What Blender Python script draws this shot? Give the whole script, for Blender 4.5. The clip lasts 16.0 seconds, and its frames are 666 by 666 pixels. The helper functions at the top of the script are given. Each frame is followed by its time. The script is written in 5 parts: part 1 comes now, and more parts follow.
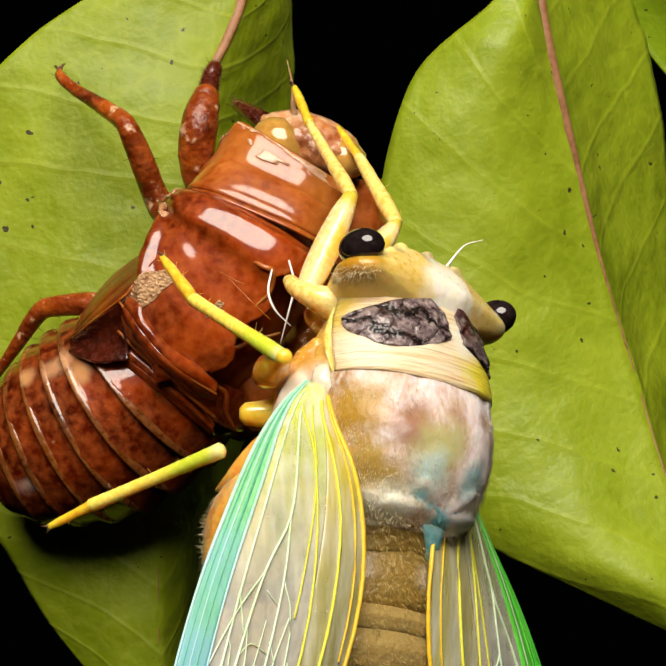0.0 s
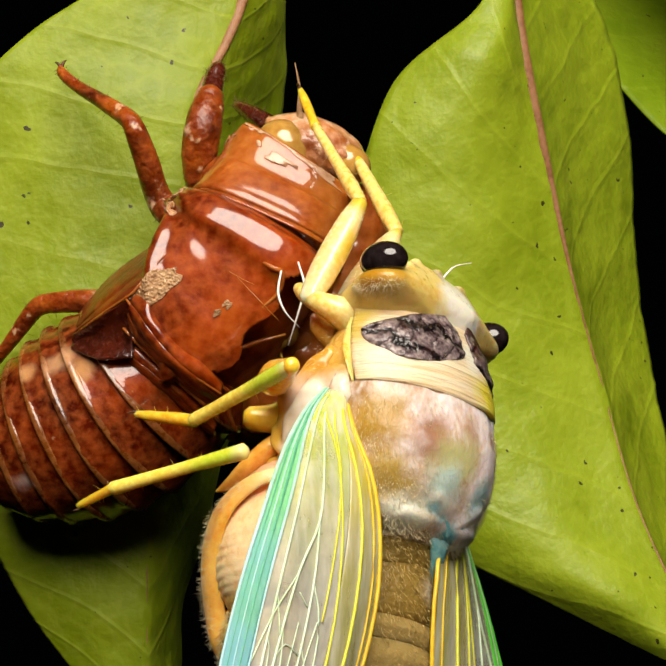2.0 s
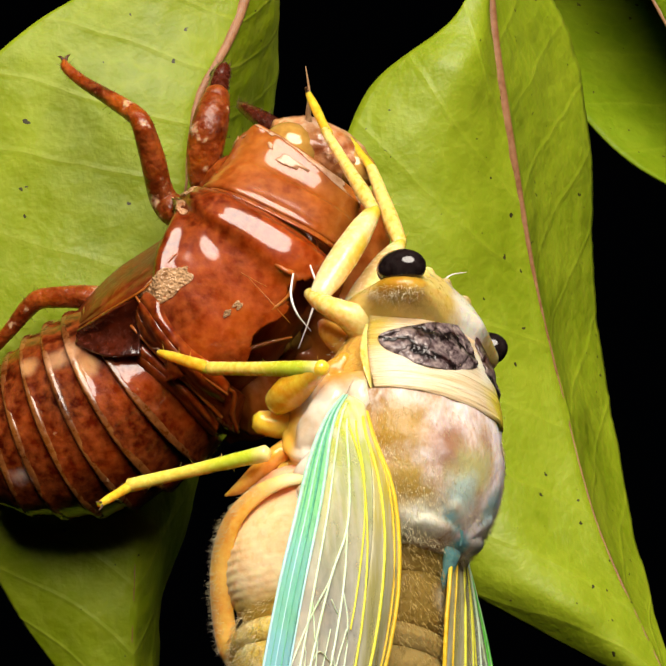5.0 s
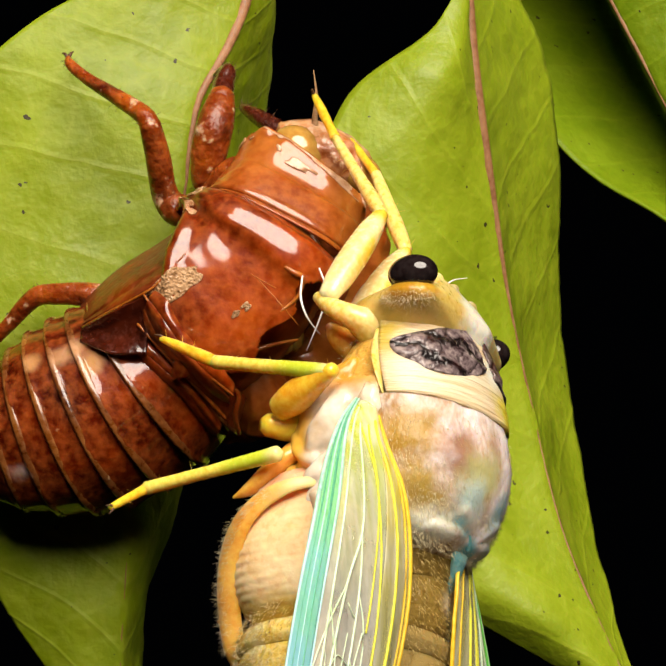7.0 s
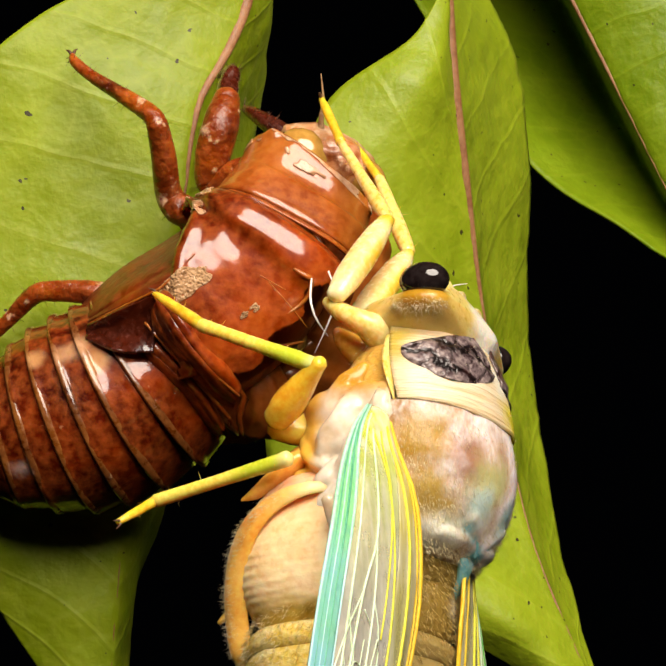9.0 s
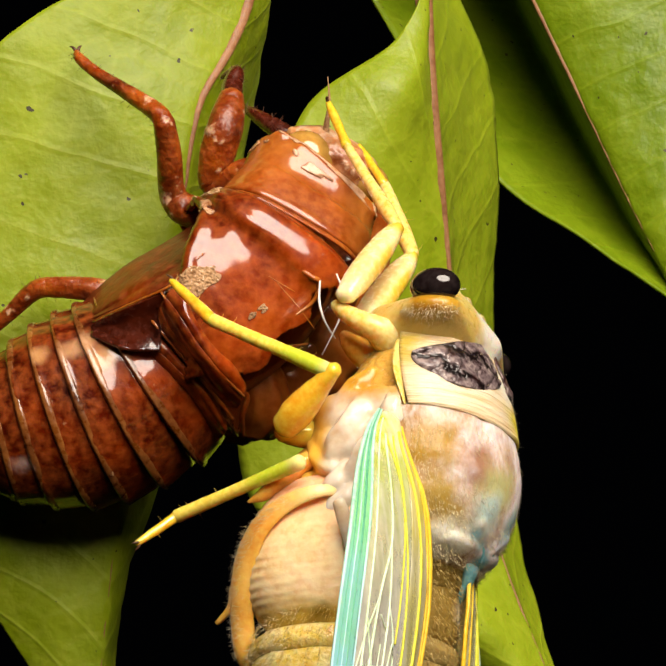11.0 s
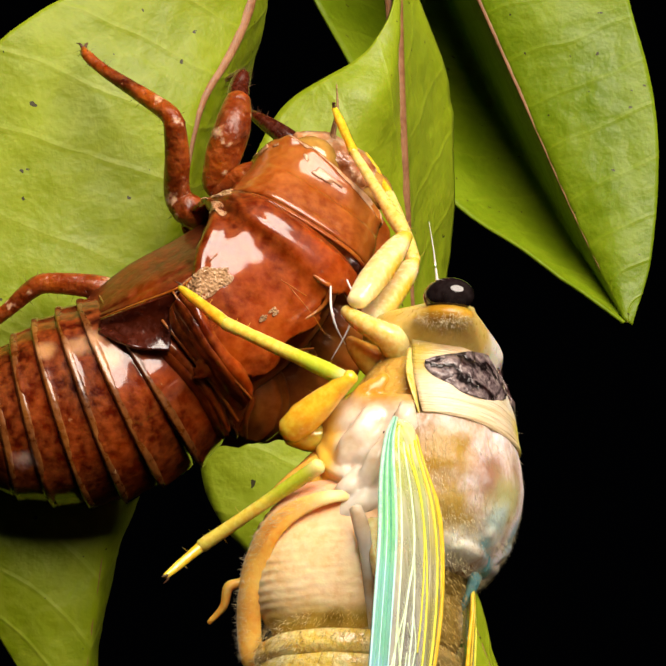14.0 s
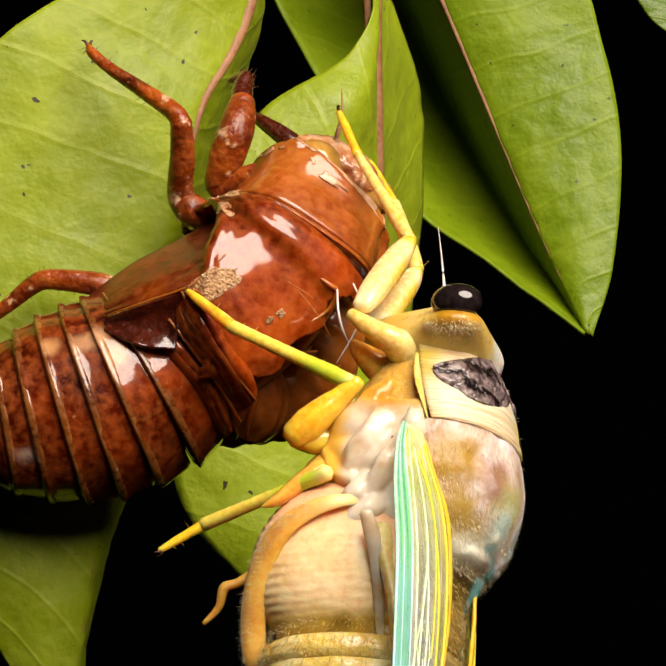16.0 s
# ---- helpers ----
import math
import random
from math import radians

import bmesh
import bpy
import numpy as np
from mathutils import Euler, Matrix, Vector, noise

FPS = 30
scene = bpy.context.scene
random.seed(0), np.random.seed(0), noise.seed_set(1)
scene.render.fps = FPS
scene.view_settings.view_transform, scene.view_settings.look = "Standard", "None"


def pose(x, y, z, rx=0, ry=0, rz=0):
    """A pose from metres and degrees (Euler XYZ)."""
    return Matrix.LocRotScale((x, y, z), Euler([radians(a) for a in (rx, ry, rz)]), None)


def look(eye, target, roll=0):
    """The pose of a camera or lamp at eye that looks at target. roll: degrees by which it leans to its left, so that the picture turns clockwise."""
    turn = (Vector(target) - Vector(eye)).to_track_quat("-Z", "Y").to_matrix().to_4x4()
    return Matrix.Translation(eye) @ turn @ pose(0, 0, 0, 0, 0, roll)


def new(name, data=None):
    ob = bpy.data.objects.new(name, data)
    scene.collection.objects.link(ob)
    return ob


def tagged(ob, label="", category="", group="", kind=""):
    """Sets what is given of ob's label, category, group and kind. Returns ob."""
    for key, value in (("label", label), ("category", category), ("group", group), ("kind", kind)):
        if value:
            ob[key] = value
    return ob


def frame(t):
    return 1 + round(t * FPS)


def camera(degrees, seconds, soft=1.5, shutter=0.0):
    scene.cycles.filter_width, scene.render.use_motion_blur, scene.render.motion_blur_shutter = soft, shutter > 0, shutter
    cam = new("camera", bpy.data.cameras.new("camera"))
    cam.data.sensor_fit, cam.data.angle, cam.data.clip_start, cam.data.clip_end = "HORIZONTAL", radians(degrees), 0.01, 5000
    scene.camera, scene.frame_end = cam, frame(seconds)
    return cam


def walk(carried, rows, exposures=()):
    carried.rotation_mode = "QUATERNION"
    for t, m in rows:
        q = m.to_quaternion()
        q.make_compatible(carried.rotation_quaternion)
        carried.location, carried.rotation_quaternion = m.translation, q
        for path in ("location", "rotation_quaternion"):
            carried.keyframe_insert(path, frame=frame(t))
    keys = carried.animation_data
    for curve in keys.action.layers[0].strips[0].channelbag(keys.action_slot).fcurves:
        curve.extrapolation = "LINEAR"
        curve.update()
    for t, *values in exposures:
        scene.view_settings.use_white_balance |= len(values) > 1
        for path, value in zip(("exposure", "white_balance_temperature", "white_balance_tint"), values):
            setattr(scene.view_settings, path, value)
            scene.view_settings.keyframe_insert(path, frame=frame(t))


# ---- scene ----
MM = 0.001  # all sizes below are in millimetres

# ---- camera: a macro lens that slides round the insect ----
cam = camera(12.0, 16.0, soft=1.9)
PATH = [
    (0, (35.487, -219.292, 0.380), (-2.143, 1.296, -0.823), -4.85),
    (0.5, (32.747, -219.781, 0.472), (-1.935, 1.289, -0.731), -4.39),
    (1, (30.648, -220.167, 0.599), (-1.722, 1.253, -0.666), -3.98),
    (1.5, (28.227, -220.622, 0.849), (-1.450, 1.175, -0.600), -3.50),
    (2, (24.254, -221.378, -0.121), (-1.380, 0.926, -0.549), -3.37),
    (2.5, (22.104, -221.628, 0.095), (-1.238, 0.928, -0.492), -2.99),
    (3, (19.925, -221.698, 0.090), (-1.149, 1.085, -0.439), -2.75),
    (3.5, (17.132, -222.164, 0.214), (-0.966, 0.880, -0.376), -2.30),
    (4, (15.008, -222.439, 0.312), (-0.840, 0.776, -0.327), -2.02),
    (6.5, (2.767, -223.516, 0.085), (-0.143, 0.242, -0.066), -0.36),
    (7, (0.000, -223.778, -0.000), (0.000, 0.000, -0.000), 0.00),
    (7.5, (-2.326, -223.936, -0.123), (0.104, -0.172, 0.063), 0.31),
    (8, (-5.025, -223.876, -0.190), (0.215, -0.159, 0.118), 0.60),
    (8.5, (-7.844, -224.076, -0.119), (0.340, -0.448, 0.173), 0.94),
    (9, (-10.125, -224.074, -0.477), (0.453, -0.547, 0.246), 1.23),
    (11.5, (-22.931, -223.895, -1.258), (1.027, -1.411, 0.588), 2.92),
    (12, (-25.153, -223.828, -1.484), (1.118, -1.608, 0.648), 3.23),
    (12.5, (-27.458, -223.546, -1.778), (1.214, -1.626, 0.741), 3.53),
    (13, (-30.145, -223.465, -2.052), (1.329, -1.930, 0.806), 3.89),
    (13.5, (-32.520, -223.319, -2.171), (1.414, -2.150, 0.873), 4.26),
    (14, (-34.818, -223.039, -2.528), (1.484, -2.252, 0.932), 4.49),
    (14.5, (-37.534, -222.793, -2.800), (1.591, -2.495, 1.009), 4.87),
    (15, (-39.831, -222.665, -3.154), (1.643, -2.804, 1.065), 5.17),
    (15.5, (-42.312, -222.187, -3.420), (1.757, -2.839, 1.144), 5.48),
    (16, (-44.745, -221.906, -3.708), (1.826, -3.082, 1.202), 5.82),
]


def metres(p):
    return (p[0] * MM, p[1] * MM, p[2] * MM)


walk(cam, [(t, look(metres(eye), metres(target), roll)) for t, eye, target, roll in PATH],
     exposures=[(0.0, -0.27, 6600, 12), (7.0, -0.13, 6750, 14), (16.0, -0.14, 6950, 17)])

# ---- light: night all round, one diffused flash above the lens ----
world = bpy.data.worlds.new("night")
scene.world = world
world.use_nodes = True
world.node_tree.nodes["Background"].inputs[0].default_value = (0.5, 0.6, 0.8, 1)
world.node_tree.nodes["Background"].inputs[1].default_value = 0.0008

flash_data = bpy.data.lights.new("flash_diffuser", "AREA")
flash_data.shape, flash_data.size = "DISK", 0.37
flash_data.energy, flash_data.color = 5.5, (1.0, 0.93, 0.81)
flash = new("flash_diffuser", flash_data)
flash.matrix_world = look((0.050, -0.300, 0.305), (0.0, 0.0, 0.0))


# ---- materials ----
def node_material(name):
    m = bpy.data.materials.new(name)
    m.use_nodes = True
    nt = m.node_tree
    return m, nt, nt.nodes["Principled BSDF"]


def noise_node(nt, coord, scale, detail=4.0, rough=0.55, stretch=None):
    n = nt.nodes.new("ShaderNodeTexNoise")
    n.inputs["Scale"].default_value = scale
    n.inputs["Detail"].default_value = detail
    n.inputs["Roughness"].default_value = rough
    if stretch:
        mp = nt.nodes.new("ShaderNodeMapping")
        mp.inputs["Scale"].default_value = stretch
        nt.links.new(coord, mp.inputs[0])
        coord = mp.outputs[0]
    nt.links.new(coord, n.inputs["Vector"])
    return n.outputs["Fac"]


def ramp_node(nt, fac, stops):
    r = nt.nodes.new("ShaderNodeValToRGB")
    while len(r.color_ramp.elements) < len(stops):
        r.color_ramp.elements.new(0.5)
    for e, (pos, col) in zip(r.color_ramp.elements, stops):
        e.position, e.color = pos, (*col, 1)
    nt.links.new(fac, r.inputs[0])
    return r.outputs[0]


def mix_node(nt, fac, a, b):
    n = nt.nodes.new("ShaderNodeMix")
    n.data_type = "RGBA"
    for sock, v in ((n.inputs[0], fac), (n.inputs[6], a), (n.inputs[7], b)):
        if isinstance(v, bpy.types.NodeSocket):
            nt.links.new(v, sock)
        elif isinstance(v, tuple):
            sock.default_value = (*v, 1)
        else:
            sock.default_value = v
    return n.outputs[2]


def bump_node(nt, bsdf, fac, strength, dist):
    b = nt.nodes.new("ShaderNodeBump")
    b.inputs["Strength"].default_value = strength
    b.inputs["Distance"].default_value = dist
    nt.links.new(fac, b.inputs["Height"])
    nt.links.new(b.outputs[0], bsdf.inputs["Normal"])


def organic(name, stops, scale=350.0, fine=2500.0, rough=0.4, bump=0.35, dist=0.00012, glow=0.15, radius=(1.2, 0.6, 0.25),
            coat=0.0, stretch=None, spots=None, spec=0.3, tints=(), lumps=0.0, patches=(), film=0.09):
    """A chitin, skin or fibre surface: colour stops over a coarse noise, fine grain over it, relief and light passing under the skin."""
    m, nt, bsdf = node_material(name)
    coord = nt.nodes.new("ShaderNodeTexCoord").outputs["Object"]
    coarse = noise_node(nt, coord, scale, stretch=stretch)
    grain = noise_node(nt, coord, fine, 3.0, stretch=stretch)
    col = ramp_node(nt, coarse, stops)
    col = mix_node(nt, ramp_node(nt, grain, [(0.35, (0, 0, 0)), (0.75, (0.35, 0.35, 0.35))]), col, tuple(min(1.0, c * 1.5 + 0.02) for c in stops[-1][1]))
    if spots:
        thr, spot = spots
        s = noise_node(nt, coord, max(scale * 2.3, 480.0), 5.0)
        col = mix_node(nt, ramp_node(nt, s, [(thr, (0, 0, 0)), (thr + 0.06, (1, 1, 1))]), col, spot)
    for axis, both, lo, hi, tint in tints:  # pigment that changes along the body, in millimetres
        sep = nt.nodes.new("ShaderNodeSeparateXYZ")
        nt.links.new(coord, sep.inputs[0])
        place = sep.outputs["XYZ".index(axis)]
        if both:
            ab = nt.nodes.new("ShaderNodeMath")
            ab.operation = "ABSOLUTE"
            nt.links.new(place, ab.inputs[0])
            place = ab.outputs[0]
        wob = nt.nodes.new("ShaderNodeMath")
        wob.operation, wob.inputs[1].default_value = "MULTIPLY_ADD", (abs(hi - lo) + 0.6) * 0.001
        nt.links.new(noise_node(nt, coord, scale * 1.7, 4.0), wob.inputs[0])
        nt.links.new(place, wob.inputs[2])
        rng_node = nt.nodes.new("ShaderNodeMapRange")
        rng_node.interpolation_type = "SMOOTHSTEP"
        mid = (abs(hi - lo) + 0.6) * 0.0005
        rng_node.inputs[1].default_value, rng_node.inputs[2].default_value = lo * 0.001 + mid, hi * 0.001 + mid
        nt.links.new(wob.outputs[0], rng_node.inputs[0])
        col = mix_node(nt, rng_node.outputs[0], col, tint)
    for at, inner, outer, tint in patches:  # round stains, in millimetres
        far = nt.nodes.new("ShaderNodeVectorMath")
        far.operation, far.inputs[1].default_value = "DISTANCE", metres(at)
        nt.links.new(coord, far.inputs[0])
        wob = nt.nodes.new("ShaderNodeMath")
        wob.operation, wob.inputs[1].default_value = "MULTIPLY_ADD", outer * 0.0012
        nt.links.new(noise_node(nt, coord, 520.0, 5.0), wob.inputs[0])
        nt.links.new(far.outputs["Value"], wob.inputs[2])
        edge = nt.nodes.new("ShaderNodeMapRange")
        edge.interpolation_type = "SMOOTHSTEP"
        edge.inputs[1].default_value, edge.inputs[2].default_value = (outer * 1.6) * 0.001, (inner + outer * 0.6) * 0.001
        nt.links.new(wob.outputs[0], edge.inputs[0])
        col = mix_node(nt, edge.outputs[0], col, tint)
    nt.links.new(col, bsdf.inputs["Base Color"])
    rr = ramp_node(nt, grain, [(0.3, (rough * 0.75,) * 3), (0.7, (min(1, rough * 1.3),) * 3)])
    nt.links.new(rr, bsdf.inputs["Roughness"])
    bsdf.inputs["Subsurface Weight"].default_value = glow
    bsdf.inputs["Subsurface Radius"].default_value = radius
    bsdf.inputs["Subsurface Scale"].default_value = 0.001
    bsdf.inputs["Coat Weight"].default_value = coat
    bsdf.inputs["Coat Roughness"].default_value = film
    bsdf.inputs["Specular IOR Level"].default_value = spec
    height = grain if not stretch else noise_node(nt, coord, fine, 2.0, stretch=stretch)
    if lumps:
        mul = nt.nodes.new("ShaderNodeMath")
        mul.operation, mul.inputs[1].default_value = "MULTIPLY_ADD", lumps
        nt.links.new(noise_node(nt, coord, fine * 0.28, 3.0), mul.inputs[0])
        nt.links.new(height, mul.inputs[2])
        height = mul.outputs[0]
    bump_node(nt, bsdf, height, bump, dist)
    return m


def leaf_material(name, dark, light, vein, veins=13.0, gloss=0.38):
    m, nt, bsdf = node_material(name)
    tc = nt.nodes.new("ShaderNodeTexCoord")
    coord, uv = tc.outputs["Object"], tc.outputs["UV"]
    blotch = noise_node(nt, coord, 130.0, 4.0)
    cells = nt.nodes.new("ShaderNodeTexVoronoi")
    cells.feature = "DISTANCE_TO_EDGE"
    cells.inputs["Scale"].default_value = 520.0
    nt.links.new(coord, cells.inputs["Vector"])
    net = ramp_node(nt, cells.outputs["Distance"], [(0.0, (1, 1, 1)), (0.16, (0, 0, 0))])
    base = ramp_node(nt, blotch, [(0.3, dark), (0.7, light)])
    base = mix_node(nt, mix_node(nt, 0.76, net, (0.0, 0.0, 0.0)), base, vein)
    # side veins that leave the midrib in pairs
    sep = nt.nodes.new("ShaderNodeSeparateXYZ")
    nt.links.new(uv, sep.inputs[0])

    def maths(op, a, b=0.0):
        n = nt.nodes.new("ShaderNodeMath")
        n.operation = op
        for sock, v in zip(n.inputs, (a, b)):
            if isinstance(v, bpy.types.NodeSocket):
                nt.links.new(v, sock)
            else:
                sock.default_value = v
        return n.outputs[0]

    across = maths("ABSOLUTE", maths("SUBTRACT", sep.outputs[0], 0.5))
    wobble = maths("MULTIPLY", noise_node(nt, coord, 90.0, 2.0), 0.5)
    phase = maths("FRACT", maths("ADD", maths("SUBTRACT", maths("MULTIPLY", sep.outputs[1], veins), maths("MULTIPLY", across, -2.6)), wobble))
    off = maths("ABSOLUTE", maths("SUBTRACT", phase, 0.5))
    lines = ramp_node(nt, off, [(0.0, (1, 1, 1)), (0.07, (0, 0, 0))])
    base = mix_node(nt, mix_node(nt, 0.74, lines, (0.0, 0.0, 0.0)), base, vein)
    fleck = noise_node(nt, coord, 1250.0, 2.0, 0.4)
    base = mix_node(nt, ramp_node(nt, fleck, [(0.738, (0, 0, 0)), (0.75, (1, 1, 1))]), base, (0.035, 0.03, 0.008))
    nt.links.new(base, bsdf.inputs["Base Color"])
    grain = noise_node(nt, coord, 1700.0, 4.0)
    rr = ramp_node(nt, blotch, [(0.3, (gloss * 0.85,) * 3), (0.7, (gloss * 1.25,) * 3)])
    nt.links.new(rr, bsdf.inputs["Roughness"])
    wrinkle = noise_node(nt, coord, 420.0, 3.0)
    quilt = nt.nodes.new("ShaderNodeTexVoronoi")  # soft cushions between the finest veins
    quilt.feature = "DISTANCE_TO_EDGE"
    quilt.inputs["Scale"].default_value = 270.0
    nt.links.new(coord, quilt.inputs["Vector"])
    cushion = maths("MINIMUM", quilt.outputs["Distance"], 0.3)
    height = maths("ADD", maths("MULTIPLY", grain, 0.5), maths("ADD", maths("MULTIPLY", lines, 0.3), maths("ADD", maths("MULTIPLY", blotch, 1.2), maths("ADD", maths("MULTIPLY", wrinkle, 1.3), maths("MULTIPLY", cushion, 1.0)))))
    bump_node(nt, bsdf, height, 0.42, 0.0003)
    bsdf.inputs["Specular IOR Level"].default_value = 0.3
    bsdf.inputs["Subsurface Weight"].default_value = 0.12
    bsdf.inputs["Subsurface Radius"].default_value = (0.4, 0.9, 0.1)
    bsdf.inputs["Subsurface Scale"].default_value = 0.001
    return m


LEAF = leaf_material("leaf_green", (0.136, 0.190, 0.002), (0.215, 0.275, 0.004), (0.27, 0.32, 0.03), gloss=0.5)
# Brighter copy of the leaf green: light the flash doesn't give is in the colour.
LEAF_LIT = leaf_material("leaf_green_lit", (0.170, 0.235, 0.006), (0.245, 0.315, 0.010), (0.29, 0.36, 0.02), veins=11.0, gloss=0.45)
# Leaf green darkened all over, so part of the drooping leaf's shade is painted.
LEAF_SHADED = leaf_material("leaf_green_shaded", (0.100, 0.170, 0.002), (0.160, 0.235, 0.003), (0.20, 0.28, 0.008), veins=11.0, gloss=0.45)
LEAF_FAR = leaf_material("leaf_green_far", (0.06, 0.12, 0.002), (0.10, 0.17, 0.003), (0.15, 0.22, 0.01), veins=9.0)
MIDRIB = organic("leaf_midrib", [(0.3, (0.16, 0.062, 0.022)), (0.7, (0.28, 0.135, 0.06))], scale=500, rough=0.5)
TWIG = organic("twig_bark", [(0.3, (0.10, 0.06, 0.03)), (0.7, (0.2, 0.13, 0.07))], scale=600, rough=0.8)

def on_shell(p):
    return (p[0] + 9.0, p[1] + 13.0, p[2] + 2.0)


# Tan stains of the rings; the last, palest one is a painted highlight.
TAN_AND_GLINT = [(on_shell((-17.45, -18.50, -0.85)), 0.5, 1.7, (0.46, 0.24, 0.12)), (on_shell((-15.62, -19.00, -1.81)), 0.3, 1.2, (0.42, 0.20, 0.08)), (on_shell((-19.79, -17.00, -1.83)), 0.2, 1.0, (0.42, 0.20, 0.08)), (on_shell((-20.62, -17.00, -9.59)), 0.3, 1.2, (0.55, 0.42, 0.36))]
AMBER = organic("shell_amber", [(0.32, (0.03, 0.002, 0.0005)), (0.45, (0.095, 0.008, 0.0005)), (0.58, (0.23, 0.027, 0.001)), (0.78, (0.42, 0.085, 0.003))], scale=120, fine=1500,
                rough=0.4, spec=0.1, bump=0.22, dist=0.00016, glow=0.25, radius=(2.0, 0.5, 0.06), coat=1.0, spots=(0.705, (0.44, 0.22, 0.10)), lumps=1.2)
AMBER_PALE = organic("shell_amber_pale", [(0.32, (0.15, 0.018, 0.001)), (0.5, (0.27, 0.055, 0.004)), (0.7, (0.40, 0.12, 0.015))], scale=170, fine=1700, rough=0.45, spec=0.15, bump=0.22,
                     dist=0.00015, glow=0.3, radius=(2.0, 0.7, 0.15), coat=0.9, spots=(0.70, (0.60, 0.36, 0.22)), lumps=1.2)
FLANK = organic("shell_flank_red_brown", [(0.3, (0.025, 0.004, 0.001)), (0.5, (0.09, 0.012, 0.001)), (0.72, (0.24, 0.04, 0.002))], scale=160, fine=1700, rough=0.4, bump=0.35, dist=0.0002, glow=0.1, coat=0.25, spec=0.2, spots=(0.70, (0.42, 0.22, 0.10)), lumps=1.5)
# Dark amber of the front legs, also the painted shade of the hollow.
AMBER_DARK = organic("shell_dark_and_shade", [(0.3, (0.010, 0.002, 0.001)), (0.7, (0.07, 0.008, 0.001))], scale=240, rough=0.24, bump=0.3, dist=0.0002, glow=0.15, coat=0.8, lumps=2.0,
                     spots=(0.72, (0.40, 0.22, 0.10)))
AMBER_RED = organic("shell_ring_red", [(0.36, (0.012, 0.001, 0.0005)), (0.49, (0.08, 0.006, 0.0005)), (0.61, (0.24, 0.026, 0.0005)), (0.78, (0.40, 0.08, 0.003))], scale=105, fine=1500, rough=0.4, spec=0.1, bump=0.4, dist=0.0002, glow=0.2,
                    radius=(2.0, 0.5, 0.06), coat=1.0, spots=(0.71, (0.46, 0.26, 0.14)), lumps=2.0, patches=TAN_AND_GLINT)
RIM = organic("shell_ring_rim", [(0.3, (0.05, 0.009, 0.001)), (0.55, (0.13, 0.034, 0.004)), (0.75, (0.24, 0.085, 0.015))], scale=420, fine=2000, rough=0.3, bump=0.5, glow=0.1, coat=0.8, spots=(0.68, (0.50, 0.33, 0.19)), lumps=2.5, patches=TAN_AND_GLINT)
FLAKE = organic("shell_flaking_skin", [(0.3, (0.38, 0.14, 0.05)), (0.7, (0.62, 0.37, 0.22))], scale=500, fine=2000, rough=0.3, bump=0.5, dist=0.0002, glow=0.2, coat=0.6, lumps=2.0)
CRUST = organic("dried_mud", [(0.3, (0.19, 0.085, 0.028)), (0.7, (0.46, 0.28, 0.14))], scale=900, fine=3000, rough=0.6, bump=0.9, dist=0.00025, glow=0.0, coat=0.3)
LEG_SHELL = organic("shell_leg_amber", [(0.34, (0.05, 0.004, 0.0005)), (0.50, (0.17, 0.023, 0.001)), (0.72, (0.36, 0.085, 0.005))], scale=260, fine=1300, rough=0.36, spec=0.3, bump=0.9, dist=0.00025, glow=0.2, radius=(2.0, 0.5, 0.06), coat=0.25, film=0.25,
                    spots=(0.60, (0.52, 0.31, 0.18)), lumps=2.5)
HEAD_SHELL = organic("shell_head_dusty", [(0.32, (0.20, 0.035, 0.002)), (0.55, (0.42, 0.14, 0.03)), (0.72, (0.62, 0.38, 0.22))], scale=330, fine=1500, rough=0.4, bump=0.7, dist=0.0003, glow=0.2, coat=0.8, spec=0.15, spots=(0.57, (0.64, 0.42, 0.27)), lumps=2.5)
CLEAR = organic("shell_eye_cover", [(0.3, (0.30, 0.13, 0.02)), (0.7, (0.42, 0.24, 0.05))], scale=300, rough=0.08, bump=0.05, glow=0.2, coat=0.8)
DARK_HAIR = organic("dark_bristle", [(0.3, (0.04, 0.015, 0.008)), (0.7, (0.10, 0.045, 0.02))], scale=900, rough=0.5, glow=0.0)

EYE = organic("compound_eye_black", [(0.3, (0.004, 0.003, 0.003)), (0.7, (0.012, 0.006, 0.006))], scale=500, rough=0.07, bump=0.02, glow=0.0, coat=0.6)
CREAM = organic("cuticle_cream", [(0.3, (0.68, 0.36, 0.03)), (0.5, (0.78, 0.52, 0.13)), (0.7, (0.84, 0.68, 0.36))], scale=170, rough=0.26, bump=0.12, dist=0.0002, glow=0.5, radius=(2.2, 1.0, 0.4), lumps=1.0, coat=0.4)
THIGH = organic("front_thigh_cream", [(0.3, (0.76, 0.48, 0.12)), (0.5, (0.80, 0.58, 0.25)), (0.7, (0.84, 0.70, 0.42))], scale=150, rough=0.24, bump=0.12, dist=0.0002, glow=0.5, radius=(2.2, 1.0, 0.4), lumps=1.0, coat=0.5,
                tints=[("Z", True, 0.74, 1.08, (0.68, 0.46, 0.03)), ("Y", False, 4.9, 6.0, (0.64, 0.44, 0.04))])
